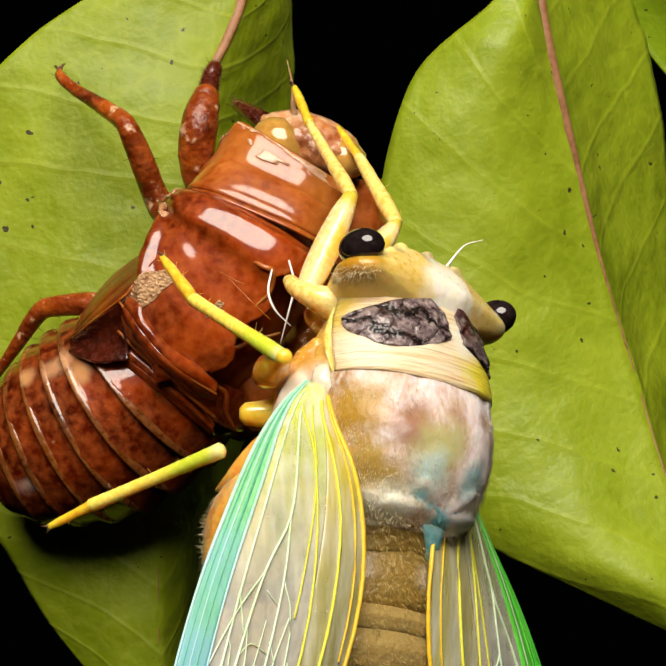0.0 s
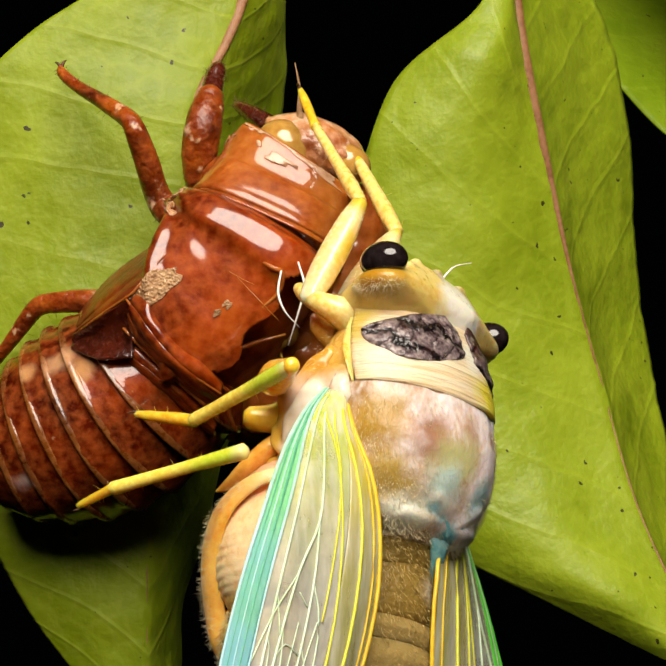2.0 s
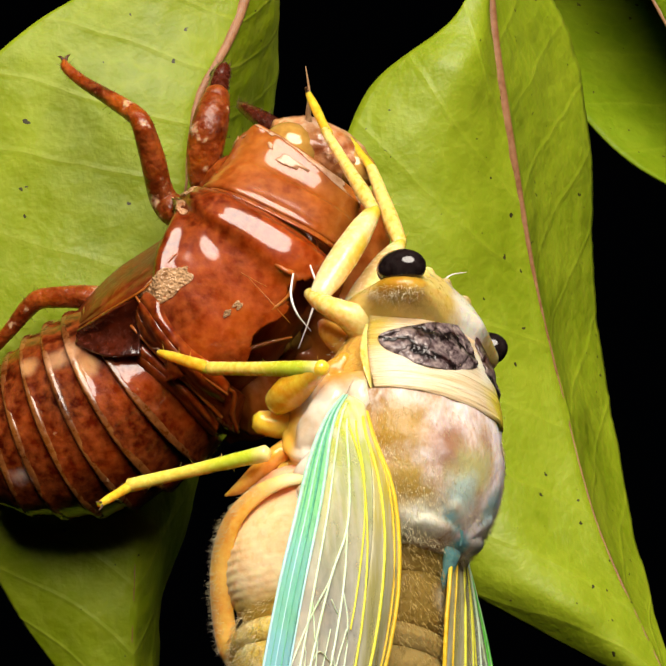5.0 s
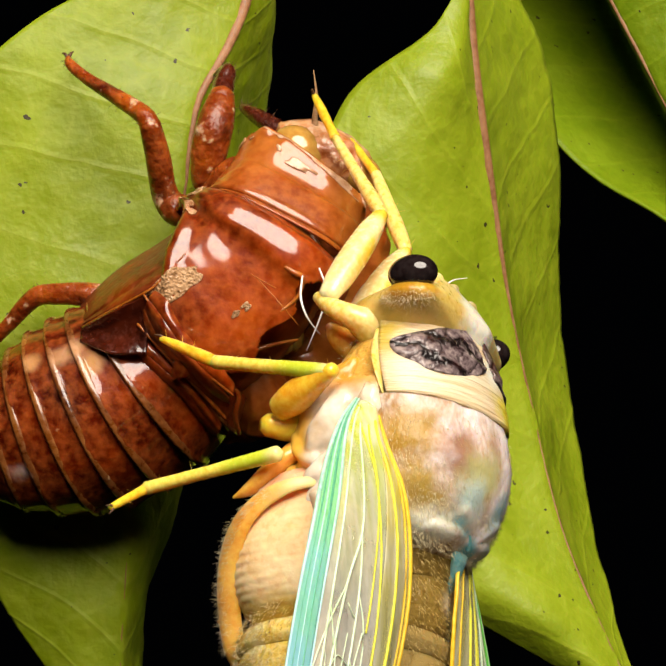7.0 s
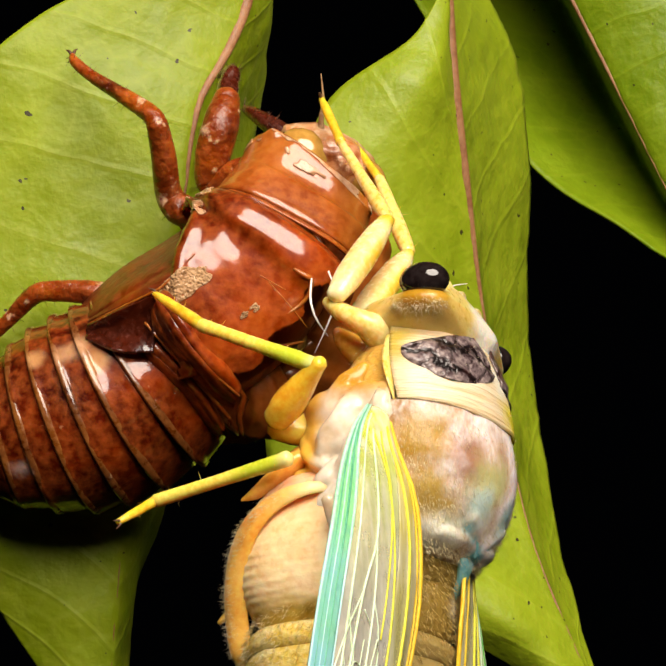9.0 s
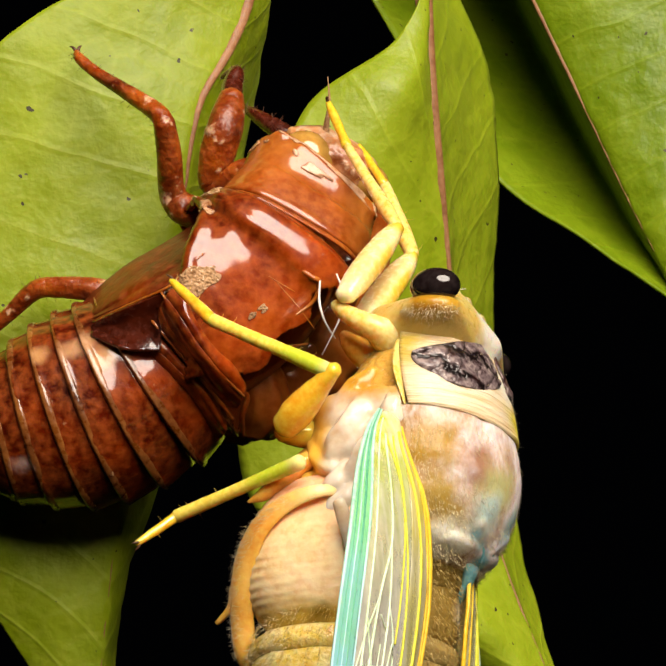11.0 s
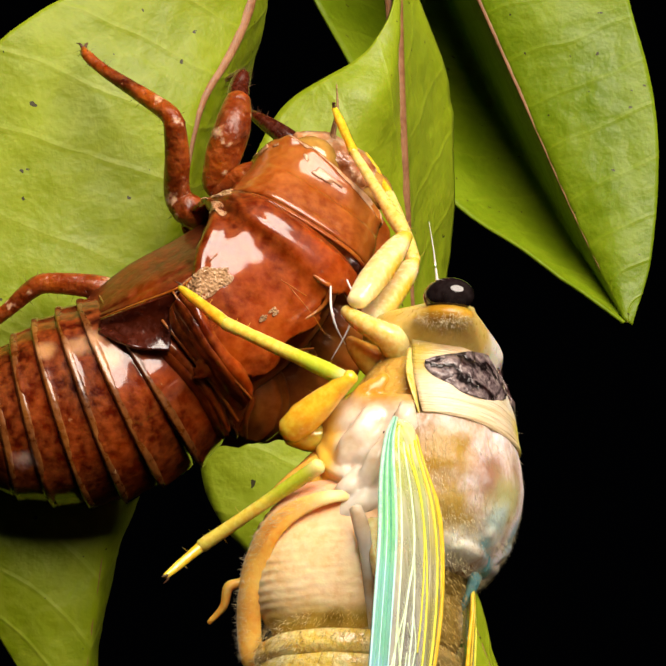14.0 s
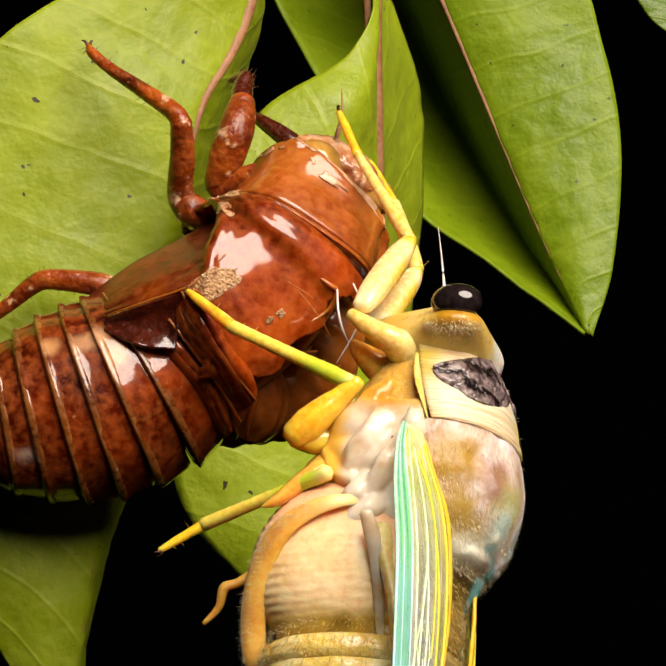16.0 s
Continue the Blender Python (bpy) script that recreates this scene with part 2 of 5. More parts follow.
HEAD = organic("head_cuticle", [(0.3, (0.56, 0.34, 0.04)), (0.5, (0.66, 0.46, 0.11)), (0.7, (0.74, 0.60, 0.28))], scale=200, fine=2200, rough=0.32, bump=0.25, dist=0.0002, glow=0.45, radius=(1.8, 1.0, 0.4), lumps=1.5, coat=0.2,
               tints=[("Y", False, -1.0, -1.9, (0.74, 0.52, 0.14)), ("Z", False, -2.8, -4.4, (0.66, 0.46, 0.08))],
               patches=[((-7.1, -0.5, -0.6), 0.8, 2.1, (0.36, 0.18, 0.012)), ((-6.2, -0.3, 0.9), 0.4, 1.4, (0.40, 0.22, 0.02)), ((-3.2, 1.2, -0.2), 0.1, 0.8, (0.30, 0.24, 0.08)), ((-0.5, 1.5, -0.2), 0.2, 1.0, (0.34, 0.26, 0.10)), ((2.0, 1.2, -0.2), 0.1, 0.8, (0.30, 0.24, 0.08)),
                        ((0.6, -1.0, 0.5), 1.4, 3.2, (0.80, 0.76, 0.64))])
YELLOW = organic("cuticle_yellow", [(0.3, (0.68, 0.36, 0.04)), (0.55, (0.76, 0.50, 0.12)), (0.75, (0.82, 0.66, 0.32))], scale=220, rough=0.3, bump=0.15, glow=0.5, radius=(1.6, 0.9, 0.3), lumps=1.0, coat=0.3)
COLLAR = organic("pronotum_collar", [(0.3, (0.50, 0.29, 0.13)), (0.5, (0.68, 0.48, 0.28)), (0.7, (0.79, 0.63, 0.46))], scale=600, fine=2600, rough=0.36, bump=0.9, dist=0.00025,
                 stretch=(0.10, 1.7, 0.14), glow=0.35, radius=(1.4, 0.9, 0.6), tints=[("X", False, -5.6, -6.6, (0.72, 0.50, 0.28))],
                 patches=[((2.2, -6.6, 1.8), 1.0, 3.0, (0.70, 0.56, 0.04)), ((-5.6, -3.0, -2.6), 0.6, 2.0, (0.52, 0.36, 0.06)), ((0.6, -4.4, 1.7), 0.5, 1.5, (0.72, 0.66, 0.52)), ((-5.9, -6.0, -0.8), 0.5, 1.6, (0.74, 0.60, 0.44))])


def marking_material():
    """Lilac-grey swollen lobes with tan dust, parted by black creases, and a black lower edge."""
    m, nt, bsdf = node_material("pronotum_marking_dark")
    tc = nt.nodes.new("ShaderNodeTexCoord")
    coord = tc.outputs["Object"]

    def maths(op, a, b=0.0, c=0.0):
        n = nt.nodes.new("ShaderNodeMath")
        n.operation = op
        for sock, v in zip(n.inputs, (a, b, c)):
            if isinstance(v, bpy.types.NodeSocket):
                nt.links.new(v, sock)
            else:
                sock.default_value = v
        return n.outputs[0]

    sep = nt.nodes.new("ShaderNodeSeparateXYZ")
    nt.links.new(tc.outputs["UV"], sep.inputs[0])
    u, v = sep.outputs[0], sep.outputs[1]
    warp = noise_node(nt, coord, 300.0, 4.0, 0.65)
    lobe = maths("ABSOLUTE", maths("SINE", maths("ADD", maths("MULTIPLY", v, 5.0), maths("ADD", maths("MULTIPLY", u, 4.5), maths("MULTIPLY", warp, 7.0)))))
    fold = maths("ABSOLUTE", maths("SINE", maths("ADD", maths("MULTIPLY", v, -4.0), maths("ADD", maths("MULTIPLY", u, 16.0), maths("MULTIPLY", warp, 8.0)))))
    crease = maths("MINIMUM", maths("MULTIPLY", lobe, 1.0), maths("MULTIPLY_ADD", noise_node(nt, coord, 300.0, 2.0), 0.7, fold))
    dust = noise_node(nt, coord, 1500.0, 4.0, 0.7)
    body = ramp_node(nt, dust, [(0.36, (0.02, 0.008, 0.008)), (0.48, (0.12, 0.085, 0.088)), (0.66, (0.32, 0.25, 0.23))])
    col = mix_node(nt, ramp_node(nt, crease, [(0.20, (0, 0, 0)), (0.58, (1, 1, 1))]), (0.006, 0.003, 0.003), body)
    stain = noise_node(nt, coord, 330.0, 2.0)
    col = mix_node(nt, ramp_node(nt, stain, [(0.56, (0, 0, 0)), (0.66, (0.85, 0.85, 0.85))]), col, (0.05, 0.008, 0.006))
    rim = maths("ADD", v, maths("MULTIPLY", warp, 0.25))
    col = mix_node(nt, ramp_node(nt, rim, [(1.00, (0, 0, 0)), (1.05, (1, 1, 1))]), col, (0.005, 0.003, 0.003))
    nt.links.new(col, bsdf.inputs["Base Color"])
    bsdf.inputs["Roughness"].default_value = 0.3
    bump_node(nt, bsdf, maths("MULTIPLY_ADD", dust, 0.35, crease), 0.5, 0.0003)
    return m


MARKING = marking_material()
FUZZ_SKIN = organic("mesonotum_skin", [(0.34, (0.30, 0.15, 0.05)), (0.43, (0.50, 0.32, 0.22)), (0.54, (0.68, 0.52, 0.49)), (0.68, (0.80, 0.70, 0.68))], scale=260, fine=3000, rough=0.34,
                    bump=0.3, dist=0.00015, stretch=(1.0, 0.6, 1.0), glow=0.25, lumps=1.0,
                    patches=[((-5.9, -10.2, -0.9), 1.0, 3.2, (0.34, 0.19, 0.02)), ((-4.6, -13.4, -0.4), 0.8, 2.8, (0.36, 0.23, 0.05)), ((-3.4, -10.6, 1.3), 0.7, 2.2, (0.30, 0.15, 0.09)), ((-0.6, -9.6, 1.9), 0.2, 1.2, (0.34, 0.19, 0.12)), ((1.6, -9.4, 1.8), 0.2, 1.0, (0.32, 0.18, 0.12)), ((-1.6, -11.6, 1.6), 0.8, 2.6, (0.46, 0.42, 0.18)),
                             ((-2.0, -13.0, 1.2), 0.6, 2.0, (0.42, 0.52, 0.46)), ((1.4, -12.8, 1.5), 0.5, 1.8, (0.26, 0.42, 0.42)), ((-3.6, -15.2, -0.6), 0.8, 2.3, (0.68, 0.64, 0.52)), ((2.6, -14.6, 0.0), 0.8, 2.4, (0.66, 0.66, 0.60)),
                             ((-2.1, -14.1, 0.8), 0.2, 0.8, (0.20, 0.45, 0.48)), ((-1.2, -14.6, 0.5), 0.2, 0.9, (0.16, 0.44, 0.47)), ((0.0, -15.5, 0.1), 0.5, 1.4, (0.12, 0.42, 0.46)), ((0.9, -14.6, 0.5), 0.2, 0.8, (0.24, 0.46, 0.48))])
SCUTELLUM = organic("scutellum_turquoise", [(0.3, (0.04, 0.27, 0.31)), (0.7, (0.26, 0.54, 0.55))], scale=420, rough=0.3, bump=0.4, dist=0.0002, glow=0.25, lumps=1.0)
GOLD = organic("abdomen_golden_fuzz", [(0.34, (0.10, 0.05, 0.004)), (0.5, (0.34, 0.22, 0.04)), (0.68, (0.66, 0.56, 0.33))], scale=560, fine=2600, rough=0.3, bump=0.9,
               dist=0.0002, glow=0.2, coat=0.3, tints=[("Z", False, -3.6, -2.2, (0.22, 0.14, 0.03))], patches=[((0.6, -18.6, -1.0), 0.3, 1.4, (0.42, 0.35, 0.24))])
# Gold of the belly rings, raised further to paint in light missing there.
GOLD_LIT = organic("belly_ring_gold_lit", [(0.3, (0.60, 0.33, 0.015)), (0.5, (0.82, 0.56, 0.09)), (0.7, (0.90, 0.78, 0.40))], scale=420, fine=2600, rough=0.16, bump=0.6, dist=0.0002, glow=0.3, coat=0.5, tints=[("Z", False, -3.8, -2.6, (0.30, 0.21, 0.07))])
BELLY = organic("abdomen_side_cream", [(0.3, (0.76, 0.42, 0.16)), (0.5, (0.82, 0.54, 0.26)), (0.72, (0.88, 0.68, 0.42))], scale=130, fine=1600, rough=0.3, bump=0.2,
                dist=0.0002, glow=0.4, coat=0.2, tints=[("Y", False, -15.4, -11.8, (0.80, 0.42, 0.24)), ("Y", False, -18.4, -20.0, (0.46, 0.31, 0.05))],
                patches=[((-5.2, -20.2, -8.5), 0.4, 1.4, (0.22, 0.14, 0.02)), ((-6.4, -20.0, -7.0), 0.4, 1.2, (0.24, 0.15, 0.02))])
ORANGE = organic("operculum_orange", [(0.3, (0.78, 0.26, 0.015)), (0.7, (0.86, 0.46, 0.11))], scale=260, tints=[("Z", False, -9.4, -6.6, (0.84, 0.60, 0.28))], rough=0.34, bump=0.2, lumps=1.0, glow=0.5, radius=(1.6, 0.7, 0.2))
PLEURA = organic("pleura_white", [(0.3, (0.56, 0.33, 0.12)), (0.44, (0.64, 0.49, 0.34)), (0.64, (0.70, 0.63, 0.55))], scale=260, fine=900, rough=0.2, bump=0.22, dist=0.0003, glow=0.5, radius=(1.6, 1.1, 0.8), lumps=1.0, coat=0.25, tints=[("Z", False, -6.6, -8.0, (0.68, 0.38, 0.06)), ("Y", False, -7.4, -5.2, (0.58, 0.29, 0.03))],
                 patches=[((-5.8, -10.0, -7.8), 0.5, 1.6, (0.70, 0.38, 0.05)), ((-6.6, -5.2, -4.4), 0.5, 1.6, (0.46, 0.24, 0.03))])
THORAX = organic("thorax_side", [(0.3, (0.55, 0.36, 0.16)), (0.5, (0.70, 0.58, 0.40)), (0.7, (0.80, 0.74, 0.66))], scale=330, rough=0.3, bump=0.5, dist=0.0003, glow=0.35, lumps=2.0,
                 tints=[("Y", False, -8.2, -6.0, (0.58, 0.33, 0.06)), ("Z", False, -6.5, -8.5, (0.55, 0.30, 0.06))])
ORANGE_SKIN = organic("limb_base_amber", [(0.3, (0.62, 0.24, 0.015)), (0.7, (0.76, 0.44, 0.10))], scale=260, rough=0.16, bump=0.15, glow=0.55, radius=(1.8, 0.9, 0.3), lumps=1.5, coat=0.5)
LEG_YELLOW = organic("leg_yellow_green", [(0.3, (0.72, 0.45, 0.025)), (0.7, (0.82, 0.64, 0.13))], scale=180, rough=0.26, bump=0.15, glow=0.5, lumps=1.0, coat=0.3, tints=[("Y", False, 5.5, 2.5, (0.48, 0.56, 0.04)), ("Y", False, 1.0, 0.0, (0.66, 0.62, 0.22))])
LEG_ORANGE = organic("leg_orange", [(0.3, (0.74, 0.28, 0.006)), (0.5, (0.82, 0.42, 0.02)), (0.7, (0.88, 0.56, 0.08))], scale=260, rough=0.16, bump=0.15, glow=0.6, radius=(2.4, 1.0, 0.2), lumps=1.0, coat=0.9)
COSTA = organic("wing_edge_aqua", [(0.3, (0.08, 0.40, 0.13)), (0.7, (0.24, 0.54, 0.27))], scale=160, rough=0.35, glow=0.25, stretch=(1, 0.3, 1), tints=[("Y", False, -15.0, -28.0, (0.20, 0.46, 0.48))])
COSTA_PALE = organic("wing_edge_pale_aqua", [(0.3, (0.24, 0.55, 0.36)), (0.7, (0.48, 0.70, 0.56))], scale=160, rough=0.35, glow=0.25, tints=[("Y", False, -15.0, -28.0, (0.36, 0.60, 0.62))])
COSTA_LINE = organic("wing_edge_teal", [(0.3, (0.05, 0.27, 0.15)), (0.7, (0.12, 0.38, 0.24))], scale=160, rough=0.35, glow=0.25)
COSTA_GREEN = organic("wing_edge_green", [(0.3, (0.03, 0.40, 0.02)), (0.7, (0.12, 0.58, 0.06))], scale=160, rough=0.35, glow=0.25)
VEIN_GREEN = organic("wing_vein_green", [(0.3, (0.46, 0.66, 0.30)), (0.7, (0.66, 0.78, 0.54))], scale=200, rough=0.4, glow=0.3)
VEIN_YELLOW = organic("wing_vein_yellow", [(0.3, (0.56, 0.50, 0.01)), (0.7, (0.68, 0.62, 0.06))], scale=200, rough=0.4, glow=0.3)
VEIN_AMBER = organic("wing_vein_amber", [(0.3, (0.66, 0.33, 0.01)), (0.7, (0.74, 0.48, 0.03))], scale=200, rough=0.4, glow=0.3)
DOWN = organic("down_gold", [(0.3, (0.55, 0.40, 0.13)), (0.7, (0.85, 0.76, 0.52))], scale=500, rough=0.3, glow=0.0)
DOWN_BROWN = organic("down_brown", [(0.3, (0.30, 0.18, 0.03)), (0.7, (0.60, 0.45, 0.17))], scale=500, rough=0.3, glow=0.0)
SILK = organic("silk_white", [(0.3, (0.70, 0.62, 0.55)), (0.7, (0.85, 0.80, 0.75))], scale=600, rough=0.35, glow=0.0)


def membrane_material(name, root, tip, clear, stretch=(1, 1, 1)):
    """Wing skin: part see-through, part milky, greener at the root, with a wet shine and fine ripples."""
    m, nt, bsdf = node_material(name)
    tc = nt.nodes.new("ShaderNodeTexCoord")
    coord = tc.outputs["Object"]
    sep = nt.nodes.new("ShaderNodeSeparateXYZ")
    nt.links.new(tc.outputs["UV"], sep.inputs[0])
    cloudy = noise_node(nt, coord, 420.0, 5.0, stretch=stretch)
    streak = noise_node(nt, coord, 1300.0, 3.0, stretch=(1.0, 0.12, 1.0))
    col = mix_node(nt, ramp_node(nt, sep.outputs[1], [(0.15, (0, 0, 0)), (0.62, (1, 1, 1))]), root, tip)
    col = mix_node(nt, ramp_node(nt, streak, [(0.42, (0, 0, 0)), (0.68, (0.7, 0.7, 0.7))]), col, (0.80, 0.80, 0.70))
    nt.links.new(col, bsdf.inputs["Base Color"])
    nt.links.new(ramp_node(nt, cloudy, [(0.3, (clear * 0.75,) * 3), (0.7, (min(1, clear * 1.2),) * 3)]), bsdf.inputs["Alpha"])
    bsdf.inputs["Roughness"].default_value = 0.25
    bump_node(nt, bsdf, noise_node(nt, coord, 900.0, 3.0, stretch=stretch), 0.6, 0.0002)
    return m


MEMBRANE = membrane_material("wing_membrane_milky", (0.58, 0.68, 0.03), (0.60, 0.60, 0.55), 0.46)
MEMBRANE_YELLOW = membrane_material("wing_membrane_yellow", (0.70, 0.56, 0.02), (0.52, 0.50, 0.20), 0.55, (1, 0.4, 1))
MEMBRANE_GREEN = membrane_material("wing_membrane_green", (0.56, 0.60, 0.07), (0.52, 0.60, 0.10), 0.6, (1, 0.4, 1))


# ---- mesh helpers (millimetres in, metres out) ----
def glide(rows, per):
    """Catmull-Rom through rows of numbers, per steps from row to row."""
    a = np.array(rows, float)
    a = np.vstack([2 * a[0] - a[1], a, 2 * a[-1] - a[-2]])
    out = []
    for i in range(1, len(a) - 2):
        for k in range(per):
            s = k / per
            p0, p1, p2, p3 = a[i - 1:i + 3]
            out.append(0.5 * (2 * p1 + (p2 - p0) * s + (2 * p0 - 5 * p1 + 4 * p2 - p3) * s * s + (3 * p1 - p0 - 3 * p2 + p3) * s ** 3))
    out.append(a[-2])
    return np.array(out)


CURVES = {}


def along(rows, v):
    """The place at v (0 to 1) on the smooth curve through rows."""
    key = id(rows)
    if key not in CURVES:
        CURVES[key] = (rows, np.array(rows, float))
    a = CURVES[key][1]
    x = min(max(v, 0.0), 1.0) * (len(a) - 1)
    i = min(int(x), len(a) - 2)
    s = x - i
    p1, p2 = a[i], a[i + 1]
    p0 = a[i - 1] if i else 2 * p1 - p2
    p3 = a[i + 2] if i + 2 < len(a) else 2 * p2 - p1
    return 0.5 * (2 * p1 + (p2 - p0) * s + (2 * p0 - 5 * p1 + 4 * p2 - p3) * s * s + (3 * p1 - p0 - 3 * p2 + p3) * s ** 3)


def part(name, bm, material, parent, label=""):
    """Links a bmesh as one mesh under a thing or part."""
    me = bpy.data.meshes.new(name)
    bmesh.ops.recalc_face_normals(bm, faces=bm.faces)
    for f in bm.faces:
        f.smooth = True
    bm.to_mesh(me)
    bm.free()
    me.materials.append(material)
    ob = new(name, me)
    ob.parent = parent
    if label:
        ob["label"] = label
    return ob


def fuse(ob, voxel, rounds=4):
    """Melts the pieces of a part into one skin."""
    r = ob.modifiers.new("skin", "REMESH")
    r.mode, r.voxel_size, r.use_smooth_shade = "VOXEL", voxel * MM, True
    m = ob.modifiers.new("soft", "SMOOTH")
    m.iterations, m.factor = rounds, 0.5
    return ob


def ring_mesh(bm, rings, closed=True):
    """Skins rows of points; closed rings get capped ends."""
    rows = [[bm.verts.new(metres(p)) for p in r] for r in rings]
    n = len(rows[0])
    for a, b in zip(rows, rows[1:]):
        for k in range(n if closed else n - 1):
            bm.faces.new((a[k], a[(k + 1) % n], b[(k + 1) % n], b[k]))
    if closed:
        for r in (rows[0], rows[-1]):
            mid = bm.verts.new(sum((v.co for v in r), Vector()) / n)
            for k in range(n):
                bm.faces.new((r[k], r[(k + 1) % n], mid))
    return bm


def tube(path, radii, side=(0, -1, 0), seg=14, per=5, bm=None, shape=None, round_ends=True):
    """A limb or body through the path. radii: one number or (towards side, across) for each point. shape(v, angle): a factor on the radius."""
    bm = bm or bmesh.new()
    rows = [(*p, *((r, r) if isinstance(r, (int, float)) else r)) for p, r in zip(path, radii)]
    rows = glide(rows, per)
    side = Vector(side)
    rings = []
    n = len(rows)
    for i, row in enumerate(rows):
        here = Vector(row[:3])
        t = (Vector(rows[min(i + 1, n - 1)][:3]) - Vector(rows[max(i - 1, 0)][:3])).normalized()
        u = (side - t * side.dot(t)).normalized()
        w = t.cross(u)
        ring = []
        for k in range(seg):
            th = 2 * math.pi * k / seg
            g = shape(i / (n - 1), th) if shape else 1.0
            ring.append(here + u * (row[3] * math.cos(th) * g) + w * (row[4] * math.sin(th) * g))
        if i == 0 and round_ends:
            rings.append([here - t * (min(row[3:]) * 0.45) + (p - here) * 0.55 for p in ring])
        rings.append(ring)
        if i == n - 1 and round_ends:
            rings.append([here + t * (min(row[3:]) * 0.45) + (p - here) * 0.55 for p in ring])
    return ring_mesh(bm, rings)


def blob(centre, radii, axes=None, seg=24, bm=None, shape=None):
    """An egg shape with its own axes; shape(direction) is a factor on the radius."""
    bm = bm or bmesh.new()
    ax = [Vector(a).normalized() for a in axes] if axes else [Vector((1, 0, 0)), Vector((0, 1, 0)), Vector((0, 0, 1))]
    c = Vector(centre)
    rings = []
    for i in range(1, seg // 2):
        ph = math.pi * i / (seg // 2)
        ring = []
        for k in range(seg):
            th = 2 * math.pi * k / seg
            d = Vector((math.sin(ph) * math.cos(th), math.sin(ph) * math.sin(th), math.cos(ph)))
            g = shape(d) if shape else 1.0
            ring.append(c + sum((a * (r * x * g) for a, r, x in zip(ax, radii, d)), Vector()))
        rings.append(ring)
    return ring_mesh(bm, rings)


def sheet(fn, nu, nv, thick=0.0, keep=None, bm=None):
    """A curved sheet fn(u, v), u and v from 0 to 1, with its own thickness. keep(u, v): where it is there at all."""
    bm = bm or bmesh.new()
    uvl = bm.loops.layers.uv.verify()
    pts = [[Vector(fn(i / nu, j / nv)) for i in range(nu + 1)] for j in range(nv + 1)]
    layers = []
    for side in ((0.5, -0.5) if thick else (0.0,)):
        rows = []
        for j in range(nv + 1):
            row = []
            for i in range(nu + 1):
                du = pts[j][min(i + 1, nu)] - pts[j][max(i - 1, 0)]
                dv = pts[min(j + 1, nv)][i] - pts[max(j - 1, 0)][i]
                nrm = du.cross(dv)
                nrm = nrm.normalized() if nrm.length > 1e-9 else Vector((0, 0, 1))
                row.append(bm.verts.new(metres(pts[j][i] + nrm * (thick * side))))
            rows.append(row)
        layers.append(rows)

    def face(quad, uvs):
        f = bm.faces.new(quad)
        for loop, uv in zip(f.loops, uvs):
            loop[uvl].uv = uv

    there = {(i, j) for j in range(nv) for i in range(nu) if not keep or keep((i + 0.5) / nu, (j + 0.5) / nv)}
    for i, j in there:
        cells = [(i, j), (i + 1, j), (i + 1, j + 1), (i, j + 1)]
        uvs = [(a / nu, b / nv) for a, b in cells]
        for k, rows in enumerate(layers):
            quad = [rows[b][a] for a, b in cells]
            face(quad if not k else quad[::-1], uvs if not k else uvs[::-1])
        if thick:
            for (a, b), (c, d), beyond in ((cells[0], cells[1], (i, j - 1)), (cells[1], cells[2], (i + 1, j)), (cells[2], cells[3], (i, j + 1)), (cells[3], cells[0], (i - 1, j))):
                if beyond not in there:
                    face([layers[0][b][a], layers[1][b][a], layers[1][d][c], layers[0][d][c]], [(a / nu, b / nv)] * 2 + [(c / nu, d / nv)] * 2)
    loose = [v for v in bm.verts if not v.link_faces]
    bmesh.ops.delete(bm, geom=loose, context="VERTS")
    return bm


def hairs(bm, roots, length, width=0.03, lean=(0, 0, -0.5), spread=0.5, rng=None):
    """Fine bristles: slim three-sided spikes from (place, normal) roots."""
    for p, nrm in roots:
        p = Vector(p)
        d = (Vector(nrm).normalized() + Vector(lean) + Vector([rng.uniform(-spread, spread) for _ in range(3)])).normalized()
        long = length * rng.uniform(0.5, 1.2)
        a = d.orthogonal().normalized() * width
        b = d.cross(a).normalized() * width
        tip = bm.verts.new(metres(p + d * long))
        foot = [bm.verts.new(metres(p + a * math.cos(k) + b * math.sin(k))) for k in (0.0, 2.1, 4.2)]
        for k in range(3):
            bm.faces.new((foot[k], foot[(k + 1) % 3], tip))
    return bm


def thing(name, at, label, category, turn=None):
    ob = new(name)
    ob.empty_display_size = 0.002
    ob.matrix_basis = Matrix.Translation(metres(at)) @ (turn.to_4x4() if turn else Matrix())
    return tagged(ob, label, category)


